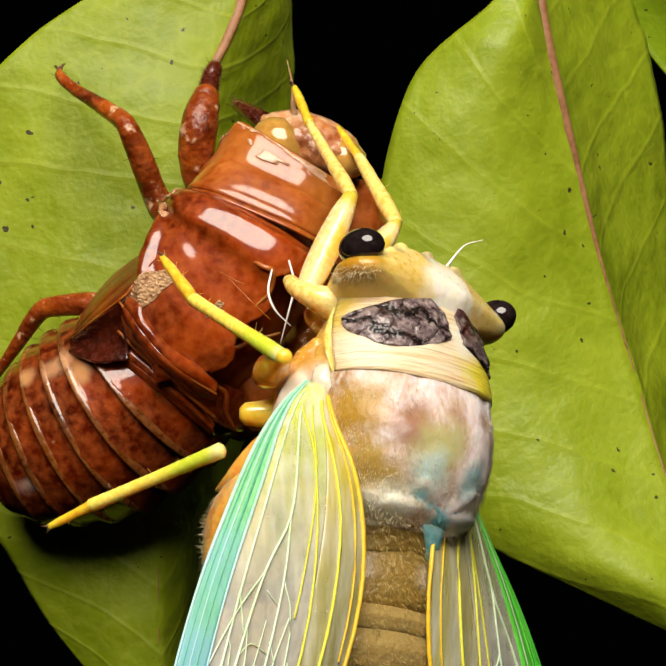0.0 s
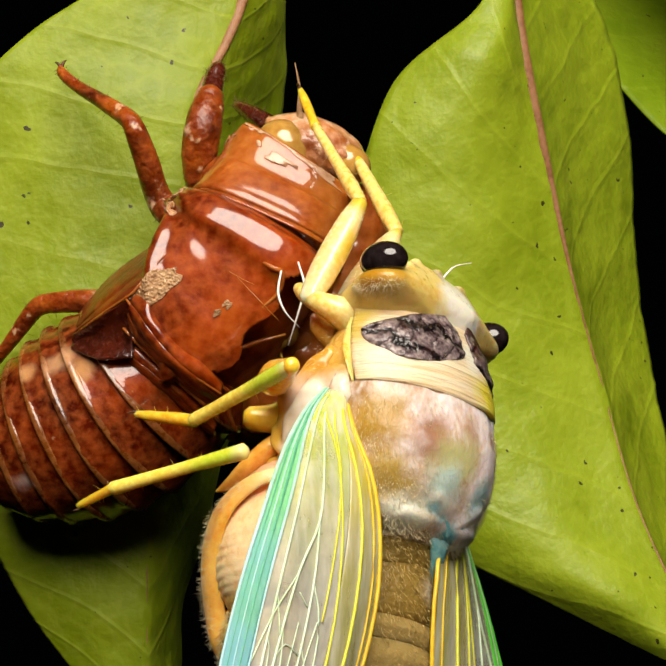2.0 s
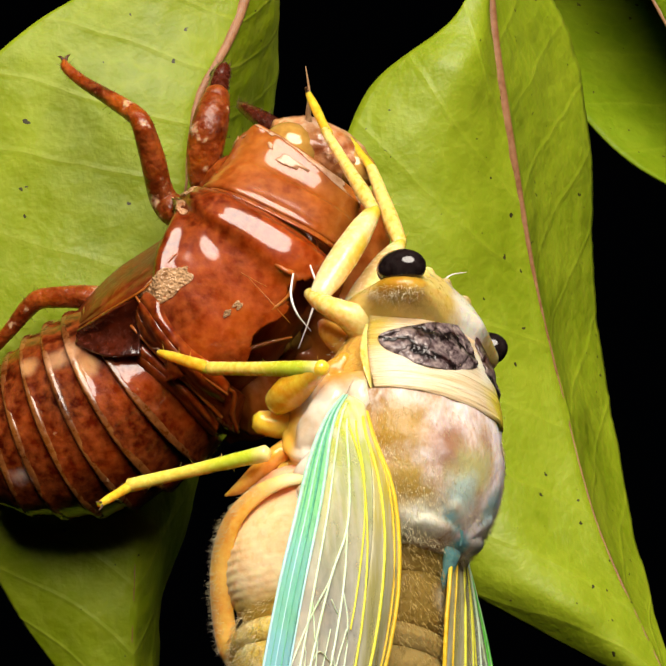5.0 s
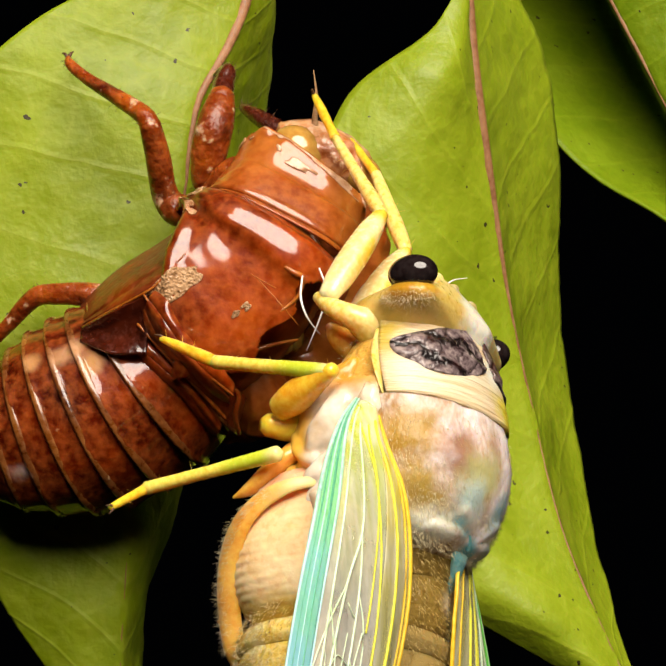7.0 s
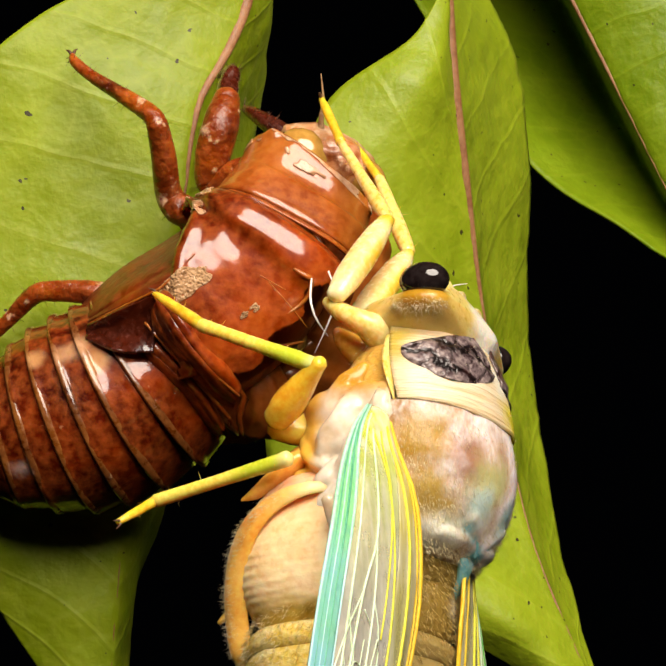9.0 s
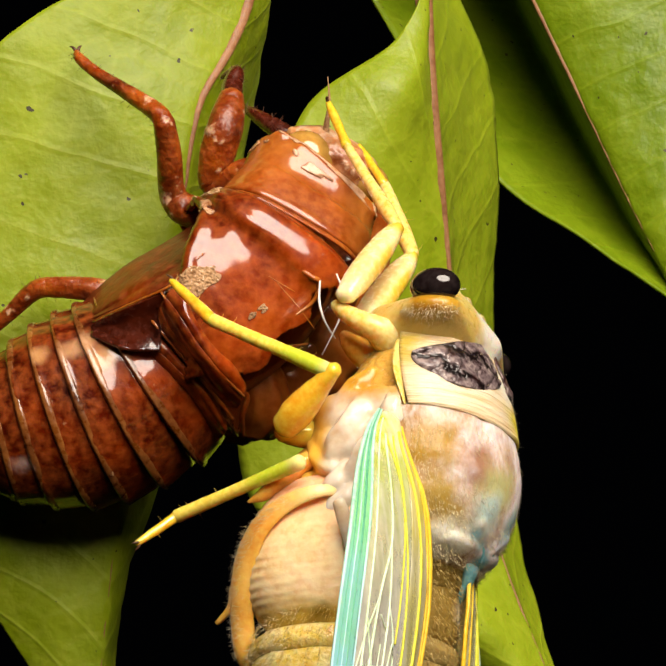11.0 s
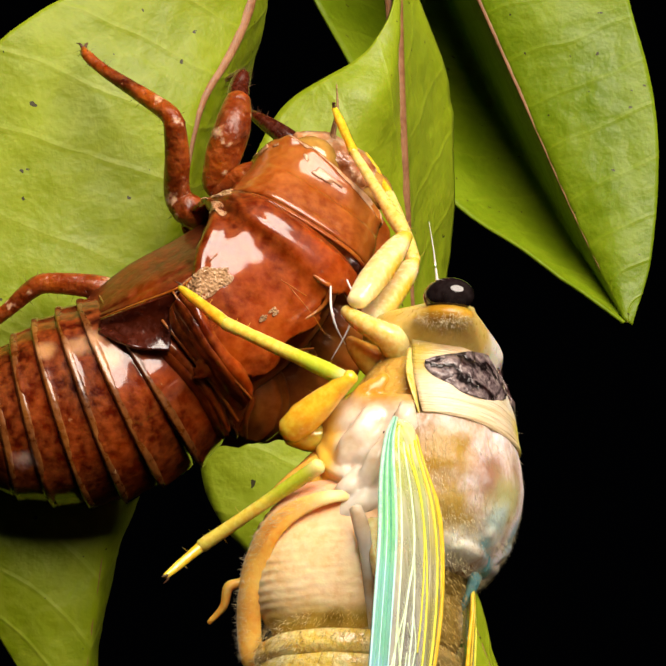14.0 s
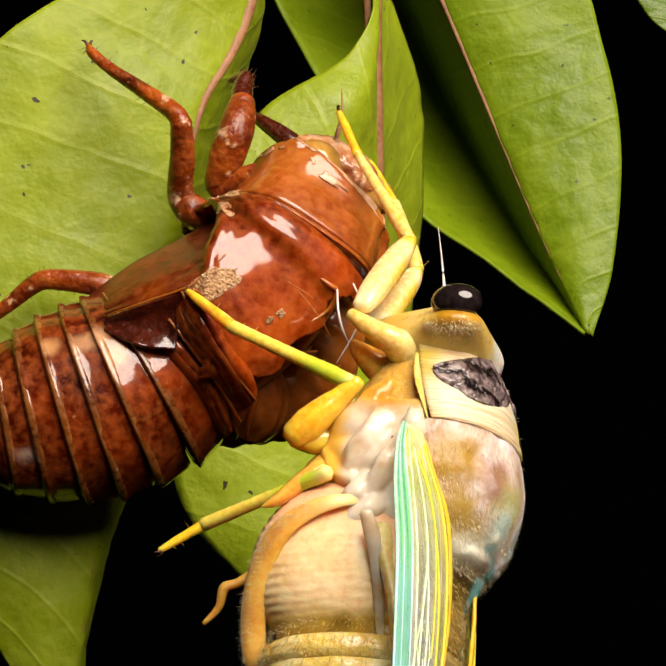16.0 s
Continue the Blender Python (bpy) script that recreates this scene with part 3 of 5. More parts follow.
# ---- the shrub's leaves ----
def leaf(branch, mid, left, right, material, seed, bulge=(0.6, 0.6), wave=0.5, rib=0.36, label="", petiole=None, skew=(0.8, 0.8), fade=0.75, drop=0.0):
    """A leaf between its midrib and its two margins, with arched halves, sunken side veins and a raised midrib."""
    def place(u, v):
        m = along(mid, v)
        s = (u - 0.5) * 2
        e = along(left if s < 0 else right, v)
        t = along(mid, min(v + 0.01, 1)) - along(mid, max(v - 0.01, 0))
        out = np.cross(e - m, t)
        out = out / (np.linalg.norm(out) + 1e-9)
        if out[1] > 0:
            out = -out
        a = abs(s)
        lift = bulge[0 if s < 0 else 1] * min(1.0, float(np.linalg.norm(e - m)) / 9.0) * math.sin(math.pi * min(a, 1.0) ** skew[0 if s < 0 else 1])
        ph = (v * 13 + a * 1.3) % 1.0 - 0.5
        lift -= 0.09 * math.exp(-(ph * 9) ** 2) * min(1, a * 4) * (1 - a * 0.7)
        p = m + (e - m) * a
        lift += wave * noise.noise(Vector((p[0] * 0.16 + seed, p[1] * 0.16, p[2] * 0.16))) * min(1, a * 3)
        lift += 0.10 * noise.noise(Vector((p[0] * 0.7 + seed, p[1] * 0.7, p[2] * 0.7)))
        if s < 0 and drop:  # the half that folds back behind the midrib
            k = min(1.0, a / 0.12)
            p = p + np.array((0.17, 0.97, 0.06)) * (drop * k * k * (3 - 2 * k) * (1 - 0.62 * a) * min(1.0, (1 - v) * 1.5))
        return p + out * lift

    blade = part("leaf", sheet(place, 56, 110, 0.32), material, branch, label)
    pts = [along(mid, i / 14) for i in range(15)]
    pts = [(p[0], p[1] - 0.12, p[2]) for p in pts]
    rads = [(rib * 0.55 * max(0.1, 1.0 - fade * i / 14), rib * max(0.1, 1.0 - fade * i / 14)) for i in range(15)]
    if petiole:
        pts, rads = [petiole] + pts, [(rib, rib)] + rads
    part("midrib", tube(pts, rads, seg=10, per=3), MIDRIB, blade, "pinkish-brown raised midrib")
    return blade


branch = thing("leafy_branch", (0, 20, 60), "leafy branch with broad glossy green leaves at night", "branch")


def rel(pts, o=(0, 20, 60)):
    return [tuple(a - b for a, b in zip(p, o)) for p in pts]


leaf(branch,
     rel([(-4.38, 3.00, 33.87), (-5.54, 1.00, 27.24), (-6.67, -1.50, 21.57), (-9.52, -4.50, 15.58), (-10.34, -5.50, 8.91), (-13.17, -7.20, -3.14), (-14.03, -7.60, -14.74), (-14.53, -7.60, -22.54), (-14.73, -7.00, -30.87)]),
     rel([(-5.57, 2.00, 33.72), (-13.50, -2.00, 25.99), (-21.30, -4.30, 21.13), (-27.10, -5.00, 14.20), (-29.67, -5.50, 4.80), (-28.44, -6.00, -6.31), (-24.60, -6.40, -14.75), (-20.62, -6.80, -21.41), (-13.19, -7.00, -30.98)]),
     rel([(-3.80, 5.00, 34.17), (-4.17, 8.50, 28.46), (-4.61, 8.50, 22.55), (-5.34, 8.00, 14.11), (-6.16, 7.00, 4.46), (-8.10, 5.00, -3.56), (-10.96, 4.00, -11.18), (-13.59, 2.00, -20.16), (-13.32, -5.00, -31.27)]),
     LEAF, 3.1, bulge=(0.9, 0.7), label="broad yellow-green leaf that carries the empty shell", rib=0.7, fade=1.7, petiole=(-3.07, 20.00, 41.31))
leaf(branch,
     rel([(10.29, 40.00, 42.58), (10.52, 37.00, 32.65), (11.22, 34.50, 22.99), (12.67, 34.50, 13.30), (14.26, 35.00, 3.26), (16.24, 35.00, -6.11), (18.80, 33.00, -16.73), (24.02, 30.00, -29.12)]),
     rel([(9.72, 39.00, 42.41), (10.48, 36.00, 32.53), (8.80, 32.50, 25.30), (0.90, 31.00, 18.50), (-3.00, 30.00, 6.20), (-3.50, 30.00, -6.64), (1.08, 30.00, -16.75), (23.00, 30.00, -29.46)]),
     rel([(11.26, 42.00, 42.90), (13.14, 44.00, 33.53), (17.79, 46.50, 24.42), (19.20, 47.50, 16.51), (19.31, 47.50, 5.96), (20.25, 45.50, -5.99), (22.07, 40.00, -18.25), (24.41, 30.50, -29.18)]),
     LEAF_LIT, 7.7, bulge=(2.6, -0.6), skew=(1.2, 0.8), rib=1.1, fade=1.5, label="long green leaf with a folded outer half", petiole=(10.13, 50.00, 52.27))
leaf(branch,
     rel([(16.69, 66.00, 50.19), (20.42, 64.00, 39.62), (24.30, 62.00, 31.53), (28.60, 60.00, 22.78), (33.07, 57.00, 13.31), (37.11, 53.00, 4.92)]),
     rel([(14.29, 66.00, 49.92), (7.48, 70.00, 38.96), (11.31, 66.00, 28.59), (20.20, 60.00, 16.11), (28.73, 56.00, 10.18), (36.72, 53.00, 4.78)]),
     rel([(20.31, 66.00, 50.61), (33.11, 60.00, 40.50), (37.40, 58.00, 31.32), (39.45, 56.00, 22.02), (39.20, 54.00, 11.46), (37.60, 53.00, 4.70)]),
     LEAF_SHADED, 12.4, bulge=(-1.5, 0.8), skew=(0.8, 0.8), rib=0.3, drop=28.0, label="drooping pointed green leaf, half in shade", petiole=(10.50, 60.00, 54.17))
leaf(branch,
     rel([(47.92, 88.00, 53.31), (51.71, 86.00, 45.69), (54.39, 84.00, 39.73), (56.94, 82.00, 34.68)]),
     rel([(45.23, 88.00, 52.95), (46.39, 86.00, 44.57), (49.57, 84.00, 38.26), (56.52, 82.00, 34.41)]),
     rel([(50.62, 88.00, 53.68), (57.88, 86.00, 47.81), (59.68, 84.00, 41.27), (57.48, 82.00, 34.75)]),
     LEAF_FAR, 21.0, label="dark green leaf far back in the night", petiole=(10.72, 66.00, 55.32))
part("twig", tube(rel([(-15.17, 10.00, 42.12), (-3.10, 22.00, 42.31), (10.32, 55.00, 53.59), (29.16, 80.00, 62.88)]), [1.6, 1.5, 1.4, 1.2], seg=12), TWIG, branch, "brown twig")


# ---- the empty shell ----
SH = (-9.0, -13.0, -2.0)
shell = thing("cicada_shell", SH, "empty amber cicada shell with split back, clinging to a leaf", "insect shell")


def sh(*pts):
    return [tuple(a - b for a, b in zip(p, SH)) for p in pts]


# head with its two empty eye covers
part("head", blob(sh((-0.46, -10.40, 11.90))[0], (3.8, 2.0, 3.2), [(0.88, 0, -0.47), (0.47, 0, 0.88), (0, -1, 0)], 64,
     shape=lambda d: 1 + 0.06 * noise.noise(d * 3.0) + 0.03 * noise.noise(d * 9.0)), HEAD_SHELL, shell, "glossy pale amber head")
for p, r in (((-2.21, -12.20, 12.03), 1.75), ((1.76, -11.80, 10.69), 1.3)):
    part("eye_cover", blob(sh(p)[0], (r * 1.25, r, r), [(0.8, 0, -0.5), (0, -1, 0), (0.5, 0, 0.8)], 20), CLEAR, shell, "clear domed eye cover")
part("antenna", tube(sh((-1.11, -12.00, 13.23), (-1.22, -12.30, 14.29), (-1.10, -12.50, 15.83), (-1.30, -12.60, 17.52)), [0.28, 0.2, 0.1, 0.03], seg=8), CRUST, shell, "pale thin antenna")


def thorax_place(rows, square=0.78):
    """Surface of a body tube: v along it, angle 0 towards the viewer, turning to its lower side."""
    def at(v, th, off=0.0):
        r = along(rows, v)
        t = along(rows, min(v + 0.02, 1)) - along(rows, max(v - 0.02, 0))
        t = Vector(t[:3]).normalized()
        side = Vector((0, -1, 0))
        u = (side - t * side.dot(t)).normalized()
        w = t.cross(u)
        c, s = math.cos(th), math.sin(th)
        return Vector(r[:3]) + u * ((r[3] + off) * math.copysign(abs(c) ** square, c)) - w * ((r[4] + off) * math.copysign(abs(s) ** square, s))
    return at


def rows_of(path, radii):
    return [(*p, *r) for p, r in zip(path, radii)]


PRO = rows_of(sh((-1.20, -11.00, 10.73), (-1.71, -11.10, 10.04), (-2.62, -11.30, 8.52), (-3.58, -11.80, 6.71), (-4.09, -12.10, 5.73)), [(5.0, 3.9), (5.4, 4.4), (6.1, 4.9), (6.9, 5.3), (7.2, 5.5)])
MESO = rows_of(sh((-4.08, -12.20, 5.79), (-5.43, -12.80, 3.85), (-7.45, -13.40, 1.75), (-9.83, -13.60, -0.11), (-12.39, -13.20, -1.30), (-14.26, -12.80, -1.87)), [(7.0, 5.4), (7.7, 6.0), (7.9, 6.3), (7.2, 6.1), (5.4, 5.0), (3.4, 3.4)])
pro, meso = thorax_place(PRO, 0.58), thorax_place(MESO, 0.66)


def pro_lift(u, v):
    """Relief of the front plate: a swollen middle, two sunken grooves, knobs along its front edge."""
    a = -2.9 + u * 4.5
    lift = 0.06 * noise.noise(Vector((u * 5, v * 4, 1))) + 0.02 * noise.noise(Vector((u * 17, v * 12, 3)))
    lift -= 0.16 * math.exp(-((v - 0.93) * 40) ** 2)
    lift += 0.55 * math.exp(-((v - 0.10) * 9) ** 2) * max(0.0, noise.noise(Vector((u * 11, 2, 5))) + 0.15)
    return lift + 0.55 * math.exp(-((a + 1.45) * 2.6) ** 2 - ((v - 0.22) * 6) ** 2)


part("pronotum", sheet(lambda u, v: pro(v, -2.9 + u * 4.5, pro_lift(u, v)), 130, 70, 0.22), AMBER_PALE, shell, "glossy pale amber front plate")
part("seam", tube([tuple(pro(0.985, -2.6 + k * 4.1 / 12, 0.02)) for k in range(13)], [0.10] * 13, seg=8, per=3), AMBER, shell)
PLATE = ((0.0, -2.6), (0.09, -2.2), (0.16, -1.45), (0.30, -1.05), (0.45, -0.74), (0.56, -0.35), (0.66, 0.25), (0.76, 1.25))


def plate_edge(v):
    return float(np.interp(v, [p[0] for p in PLATE], [p[1] for p in PLATE]))




def meso_lift(u, v):
    """Relief of the back plate: a flat raised band behind the seam, a shallow dish after it, a fold beside the flank."""
    a = -2.6 + u * 3.75
    band = 1 / (1 + math.exp(-(v - 0.035) * 150)) - 1 / (1 + math.exp(-(v - 0.215 - 0.03 * noise.noise(Vector((u * 6, 1, 1)))) * 70))
    lift = 0.62 * band * (0.8 + 0.2 * math.cos(a)) - 0.35 * math.exp(-((v - 0.36) * 7) ** 2 - ((a - 0.1) * 1.3) ** 2)
    lift += 0.16 * noise.noise(Vector((u * 4, v * 5, 4))) + 0.05 * noise.noise(Vector((u * 15, v * 17, 2)))
    lift += 0.34 * math.exp(-((a - plate_edge(v) - 0.12) * 9) ** 2)
    return lift + 0.4 * max(0.0, noise.noise(Vector((u * 13, v * 13, 8))) - 0.1) * math.exp(-((v - 0.12) * 9) ** 2 - ((a + 1.1) * 1.8) ** 2)


part("mesonotum", sheet(lambda u, v: meso(v, -2.6 + u * 3.75, meso_lift(u, v)), 150, 100, 0.2,
     keep=lambda u, v: -2.6 + u * 3.75 > plate_edge(v) and not (u > 0.86 + 0.10 * noise.noise(Vector((v * 7, 0, 0))) - 0.10 * v and 0.16 < v)), AMBER, shell, "amber back plate, torn open along one side")
part("lining", tube([r[:3] for r in MESO], [(r[3] * 0.86, r[4] * 0.86) for r in MESO], seg=24), AMBER, shell, "dark hollow inside")
part("crust", sheet(lambda u, v: pro(-0.12 + v * 0.5, -1.7 + u * 2.9, pro_lift((1.2 + u * 2.9) / 4.5, -0.12 + v * 0.5) + 0.14 + 0.12 * abs(noise.noise(Vector((u * 8, v * 5, 2))))), 120, 60, 0.03,
     keep=lambda u, v: noise.noise(Vector((u * 5.5, v * 3.2, 9))) + 0.4 * noise.noise(Vector((u * 15, v * 9, 3))) > v * 1.35 - 0.62), FLAKE, shell, "flaking pale skin")
for v0, v1, a0, a1, s in ((0.40, 0.64, -0.46, -0.10, 5), (0.0, 0.20, -1.75, -0.85, 8), (0.37, 0.45, 0.04, 0.15, 11), (0.14, 0.30, -1.35, -0.75, 14)):
    part("crust", sheet(lambda u, v: meso(v0 + v * (v1 - v0), a0 + u * (a1 - a0), meso_lift((a0 + u * (a1 - a0) + 2.6) / 3.75, v0 + v * (v1 - v0)) + 0.12 + 0.10 * abs(noise.noise(Vector((u * 7, v * 12, s)))) + 0.09 * noise.noise(Vector((u * 15, v * 32, s)))), 90, 110, 0.05,
         keep=lambda u, v: (u - 0.5) ** 2 + (v - 0.5) ** 2 < 0.17 + 0.16 * noise.noise(Vector((u * 4.0, v * 4.0, s))) if s == 5 else noise.noise(Vector((u * 3.6, v * 3.6, s))) > 0.02 + 2.2 * max(abs(u - 0.5), abs(v - 0.5)) ** 2), CRUST if s in (5, 11) else FLAKE, shell, "dried mud patch" if s in (5, 11) else "flaking pale skin")
# straight dark flank, a sheet painted as the shaded hollow behind it, and the folded wing pads with their ridges
def ruled(top, low, swell, folds=0.0, count=2.5, taper=False):
    def at(u, v):
        a, b = along(top, v), along(low, v)
        narrow = min(1.0, 0.25 + 4 * v, 0.25 + 4 * (1 - v)) ** 0.6 if taper else 1.0
        p = a + (b - a) * (0.5 + (u - 0.5) * narrow)
        return (p[0], p[1] - swell * math.sin(math.pi * u) * (0.4 + 0.6 * math.sin(math.pi * v)) - 0.12 * noise.noise(Vector((u * 4, v * 6, swell))) - folds * abs(math.sin(count * math.pi * u + 0.5 * math.sin(v * 4))), p[2])
    return at


part("flank", sheet(ruled(sh((-8.51, -12.50, 8.05), (-11.46, -13.00, 5.94), (-14.12, -13.20, 4.23), (-16.06, -12.80, 2.49), (-17.68, -12.20, 0.67)), sh((-8.60, -19.60, 6.18), (-10.28, -20.40, 4.04), (-12.18, -20.20, 2.56), (-14.29, -18.60, 1.51), (-16.37, -16.50, 0.48)), 1.1, 0.15, 2.5), 36, 60, 0.25), FLANK, shell, "reddish-brown flank plate")
part("flank_rim", tube(sh((-9.48, -20.60, 5.10), (-11.17, -20.80, 3.25), (-12.12, -20.60, 2.55), (-14.23, -19.00, 1.51), (-16.31, -16.90, 0.42)), [0.05, 0.08, 0.09, 0.08, 0.07], seg=10), AMBER_PALE, shell, "raised amber rim")
# The recess's shade is painted: a dished sheet in near-black amber.
part("hollow", sheet(ruled(sh((-11.85, -20.60, 2.52), (-14.18, -19.40, 1.43), (-16.35, -17.60, 0.31)), sh((-12.00, -20.10, -1.35), (-14.24, -19.70, -1.30), (-16.45, -17.90, -0.55)), -0.9), 30, 30, 0.2), AMBER_DARK, shell, "dark sheet painted as the shade behind the wing pad")
part("wing_pad", sheet(ruled(sh((-11.13, -21.00, 3.52), (-10.05, -21.60, 0.90), (-8.38, -21.40, -1.25), (-6.08, -20.40, -2.59)), sh((-12.55, -19.40, 0.44), (-10.99, -19.80, -1.12), (-8.96, -19.40, -3.25), (-6.99, -18.00, -5.55)), 1.0, 0.18, 2.6, True), 60, 60, 0.25), AMBER, shell, "folded wing pad")
part("wing_pad", sheet(ruled(sh((-12.76, -18.90, 0.52), (-11.16, -19.30, -1.07), (-9.13, -18.90, -3.17), (-7.17, -17.60, -5.48)), sh((-14.14, -17.00, -1.27), (-12.05, -17.80, -2.60), (-9.64, -17.60, -4.65), (-7.68, -16.00, -7.27)), 1.1, 0.16, 2.0, True), 50, 60, 0.25), AMBER, shell, "folded wing pad")
for path, r in ((((-12.13, -20.60, 2.47), (-10.46, -21.50, -0.03), (-8.55, -21.40, -2.16), (-6.45, -20.00, -4.01)), 0.17), (((-12.59, -19.70, 0.58), (-10.99, -20.20, -1.09), (-8.97, -19.80, -3.21), (-7.00, -18.40, -5.51)), 0.22),
                (((-6.80, -19.00, -3.33), (-6.12, -18.40, -4.06), (-6.36, -17.80, -5.30), (-6.14, -16.40, -6.60)), 0.24), (((-2.32, -18.00, -0.44), (-4.23, -18.80, -0.85), (-6.14, -19.40, -1.53), (-7.23, -19.60, -2.08)), 0.2)):
    part("ridge", tube(sh(*path), [r * k * 0.75 for k in (0.6, 1.0, 1.1, 0.8, 0.5)[:len(path)]], seg=8), AMBER_PALE, shell)
part("tear_edge", tube(sh((-3.93, -20.20, 4.75), (-2.56, -20.80, 3.92), (-1.96, -20.60, 3.51), (-2.29, -20.20, 2.29), (-3.65, -20.40, 1.20)), [0.1, 0.16, 0.18, 0.14, 0.08], seg=8), AMBER_PALE, shell, "curled edge of the split")
part("belly_wall", tube(sh((-6.33, -13.00, -1.86), (-5.19, -13.20, -3.42), (-4.86, -13.00, -4.83), (-5.22, -12.20, -6.27)), [(1.6, 1.9), (1.8, 2.0), (1.7, 1.9), (1.2, 1.3)], seg=40, per=14, shape=lambda v, th: 1 + 0.07 * math.sin(th * 9) * abs(math.sin(v * 2.6)) + 0.05 * noise.noise(Vector((math.cos(th) * 3, math.sin(th) * 3, v * 4)))), AMBER_PALE, shell, "thin ribbed amber belly wall")
part("underside", tube(sh((1.73, -9.00, 8.51), (1.06, -9.20, 4.96), (-0.33, -9.50, 1.07), (-2.29, -9.60, -2.54), (-4.81, -9.80, -4.44), (-7.91, -10.00, -6.08)), [(2.2, 2.0), (3.0, 2.8), (3.4, 3.4), (3.2, 3.3), (2.8, 2.8), (1.4, 1.6)], seg=40, per=10,
     shape=lambda v, th: 1 + 0.04 * math.sin(v * 70) + 0.10 * noise.noise(Vector((math.cos(th) * 2, math.sin(th) * 2, v * 9)))), AMBER_PALE, shell, "ribbed amber underside")
for c, r in (((-3.84, -14.50, 0.52), 1.0), ((-2.69, -14.20, -0.30), 0.8), ((-4.25, -14.60, -0.34), 0.7), ((-3.89, -15.00, 0.69), 0.9), ((-3.19, -14.60, -0.49), 0.8), ((-2.95, -14.60, 0.90), 0.6)):
    part("inner_lump", blob(sh(c)[0], (r, r * 0.8, r * 1.2), seg=18, shape=lambda d: 1 + 0.2 * noise.noise(d * 2 + Vector(sh(c)[0]))), CLEAR, shell, "golden lump inside the split")
for c, d in (((-0.02, -11.50, 3.10), (-4.26, -13.50, -2.06)), ((1.33, -11.00, 1.47), (-4.08, -12.50, -2.91)), ((-1.21, -13.00, 4.71), (-3.04, -14.00, 0.01))):
    a, b = Vector(sh(c)[0]), Vector(sh(d)[0])
    part("folded_leg", tube([tuple(a), tuple((a + b) / 2 + Vector((0, -0.5, 0.3))), tuple(b)], [(0.4, 0.5), (0.6, 0.75), (0.4, 0.5)], seg=14), AMBER_PALE, shell, "folded amber leg under the body")
# abdomen: nine overlapping rings
AX = [((-9.28, -13.40, -0.87), 5.2, 5.6), ((-10.69, -13.40, -2.20), 6.1, 6.3), ((-12.39, -13.20, -3.42), 6.5, 6.7), ((-14.25, -12.90, -4.47), 6.6, 6.9), ((-16.11, -12.60, -5.32), 6.4, 6.9),
      ((-17.97, -12.30, -6.07), 6.0, 6.6), ((-19.85, -12.00, -6.70), 5.4, 5.9), ((-21.71, -11.80, -7.22), 4.6, 5.0), ((-23.30, -11.60, -7.57), 3.4, 3.6), ((-24.45, -11.50, -7.80), 1.6, 1.6)]
for i in range(9):
    (a, ra, ba), (b, rb, bb) = AX[i], AX[i + 1]
    a, b = Vector(sh(a)[0]), Vector(sh(b)[0])
    path = [a + (b - a) * s for s in (-0.14, 0.0, 0.25, 0.7, 0.92, 1.08)]
    mixr = [(ra + (rb - ra) * s, ba + (bb - ba) * s) for s in (0, 0, 0.25, 0.7, 0.92, 1.0)]
    fac = (0.93, 0.95, 0.962, 0.985, 1.0, 0.95)
    rads = [(r * k, q * k) for (r, q), k in zip(mixr, fac)]
    knob = lambda v, th, i=i: 1 + 0.014 * noise.noise(Vector((math.cos(th) * 4, math.sin(th) * 4, v * 3 + i * 5))) + 0.008 * math.sin(th * 5 + i)
    seg_ob = part("abdomen_segment", tube(path, rads, seg=44, per=4, round_ends=False, shape=knob), AMBER_RED, shell)
    rim = [a + (b - a) * q for q in (0.76, 0.83, 0.92, 1.0, 1.06)]
    rr = [((ra + (rb - ra) * q), (ba + (bb - ba) * q)) for q in (0.76, 0.83, 0.92, 1.0, 1.06)]
    part("rim", tube(rim, [(x * k, y * k) for (x, y), k in zip(rr, (0.980, 1.000, 1.010, 1.006, 0.95))], seg=56, per=3, round_ends=False,
         shape=lambda v, th, i=i: 1 + 0.003 * noise.noise(Vector((math.cos(th) * 6, math.sin(th) * 6, i * 5 + v * 2)))), RIM, seg_ob, "dusty tan rim")
# legs
def limb(name, pts, rads, material, parent, bits=0, side=(0, -1, 0), label="", seed=1, mat2=None):
    """A jointed limb with small bristles as one part under its thing."""
    ob = part(name, tube(pts, rads, side=side, seg=16, per=6, shape=lambda v, th: 1 + 0.05 * noise.noise(Vector((math.cos(th) * 2, math.sin(th) * 2, v * 7 + seed))) + 0.04 * noise.noise(Vector((math.cos(th) * 3, math.sin(th) * 3, v * 24 + seed)))), material, parent, label)
    if bits:
        r = random.Random(seed)
        roots = []
        for _ in range(bits):
            v = r.random()
            c = Vector(along(pts, v))
            rr = along([(x, x) if isinstance(x, (int, float)) else x for x in rads], v)
            t = Vector(along(pts, min(v + 0.02, 1)) - along(pts, max(v - 0.02, 0))).normalized()
            n = t.orthogonal().normalized()
            n.rotate(Matrix.Rotation(r.uniform(0, 6.28), 3, t))
            roots.append((c + n * min(rr) * 0.9, n))
        bm = hairs(bmesh.new(), roots, 0.55, 0.025, (0, 0, 0), 0.5, r)
        tagged(part("bristles", bm, mat2 or DARK_HAIR, ob), kind="stuff")
    return ob


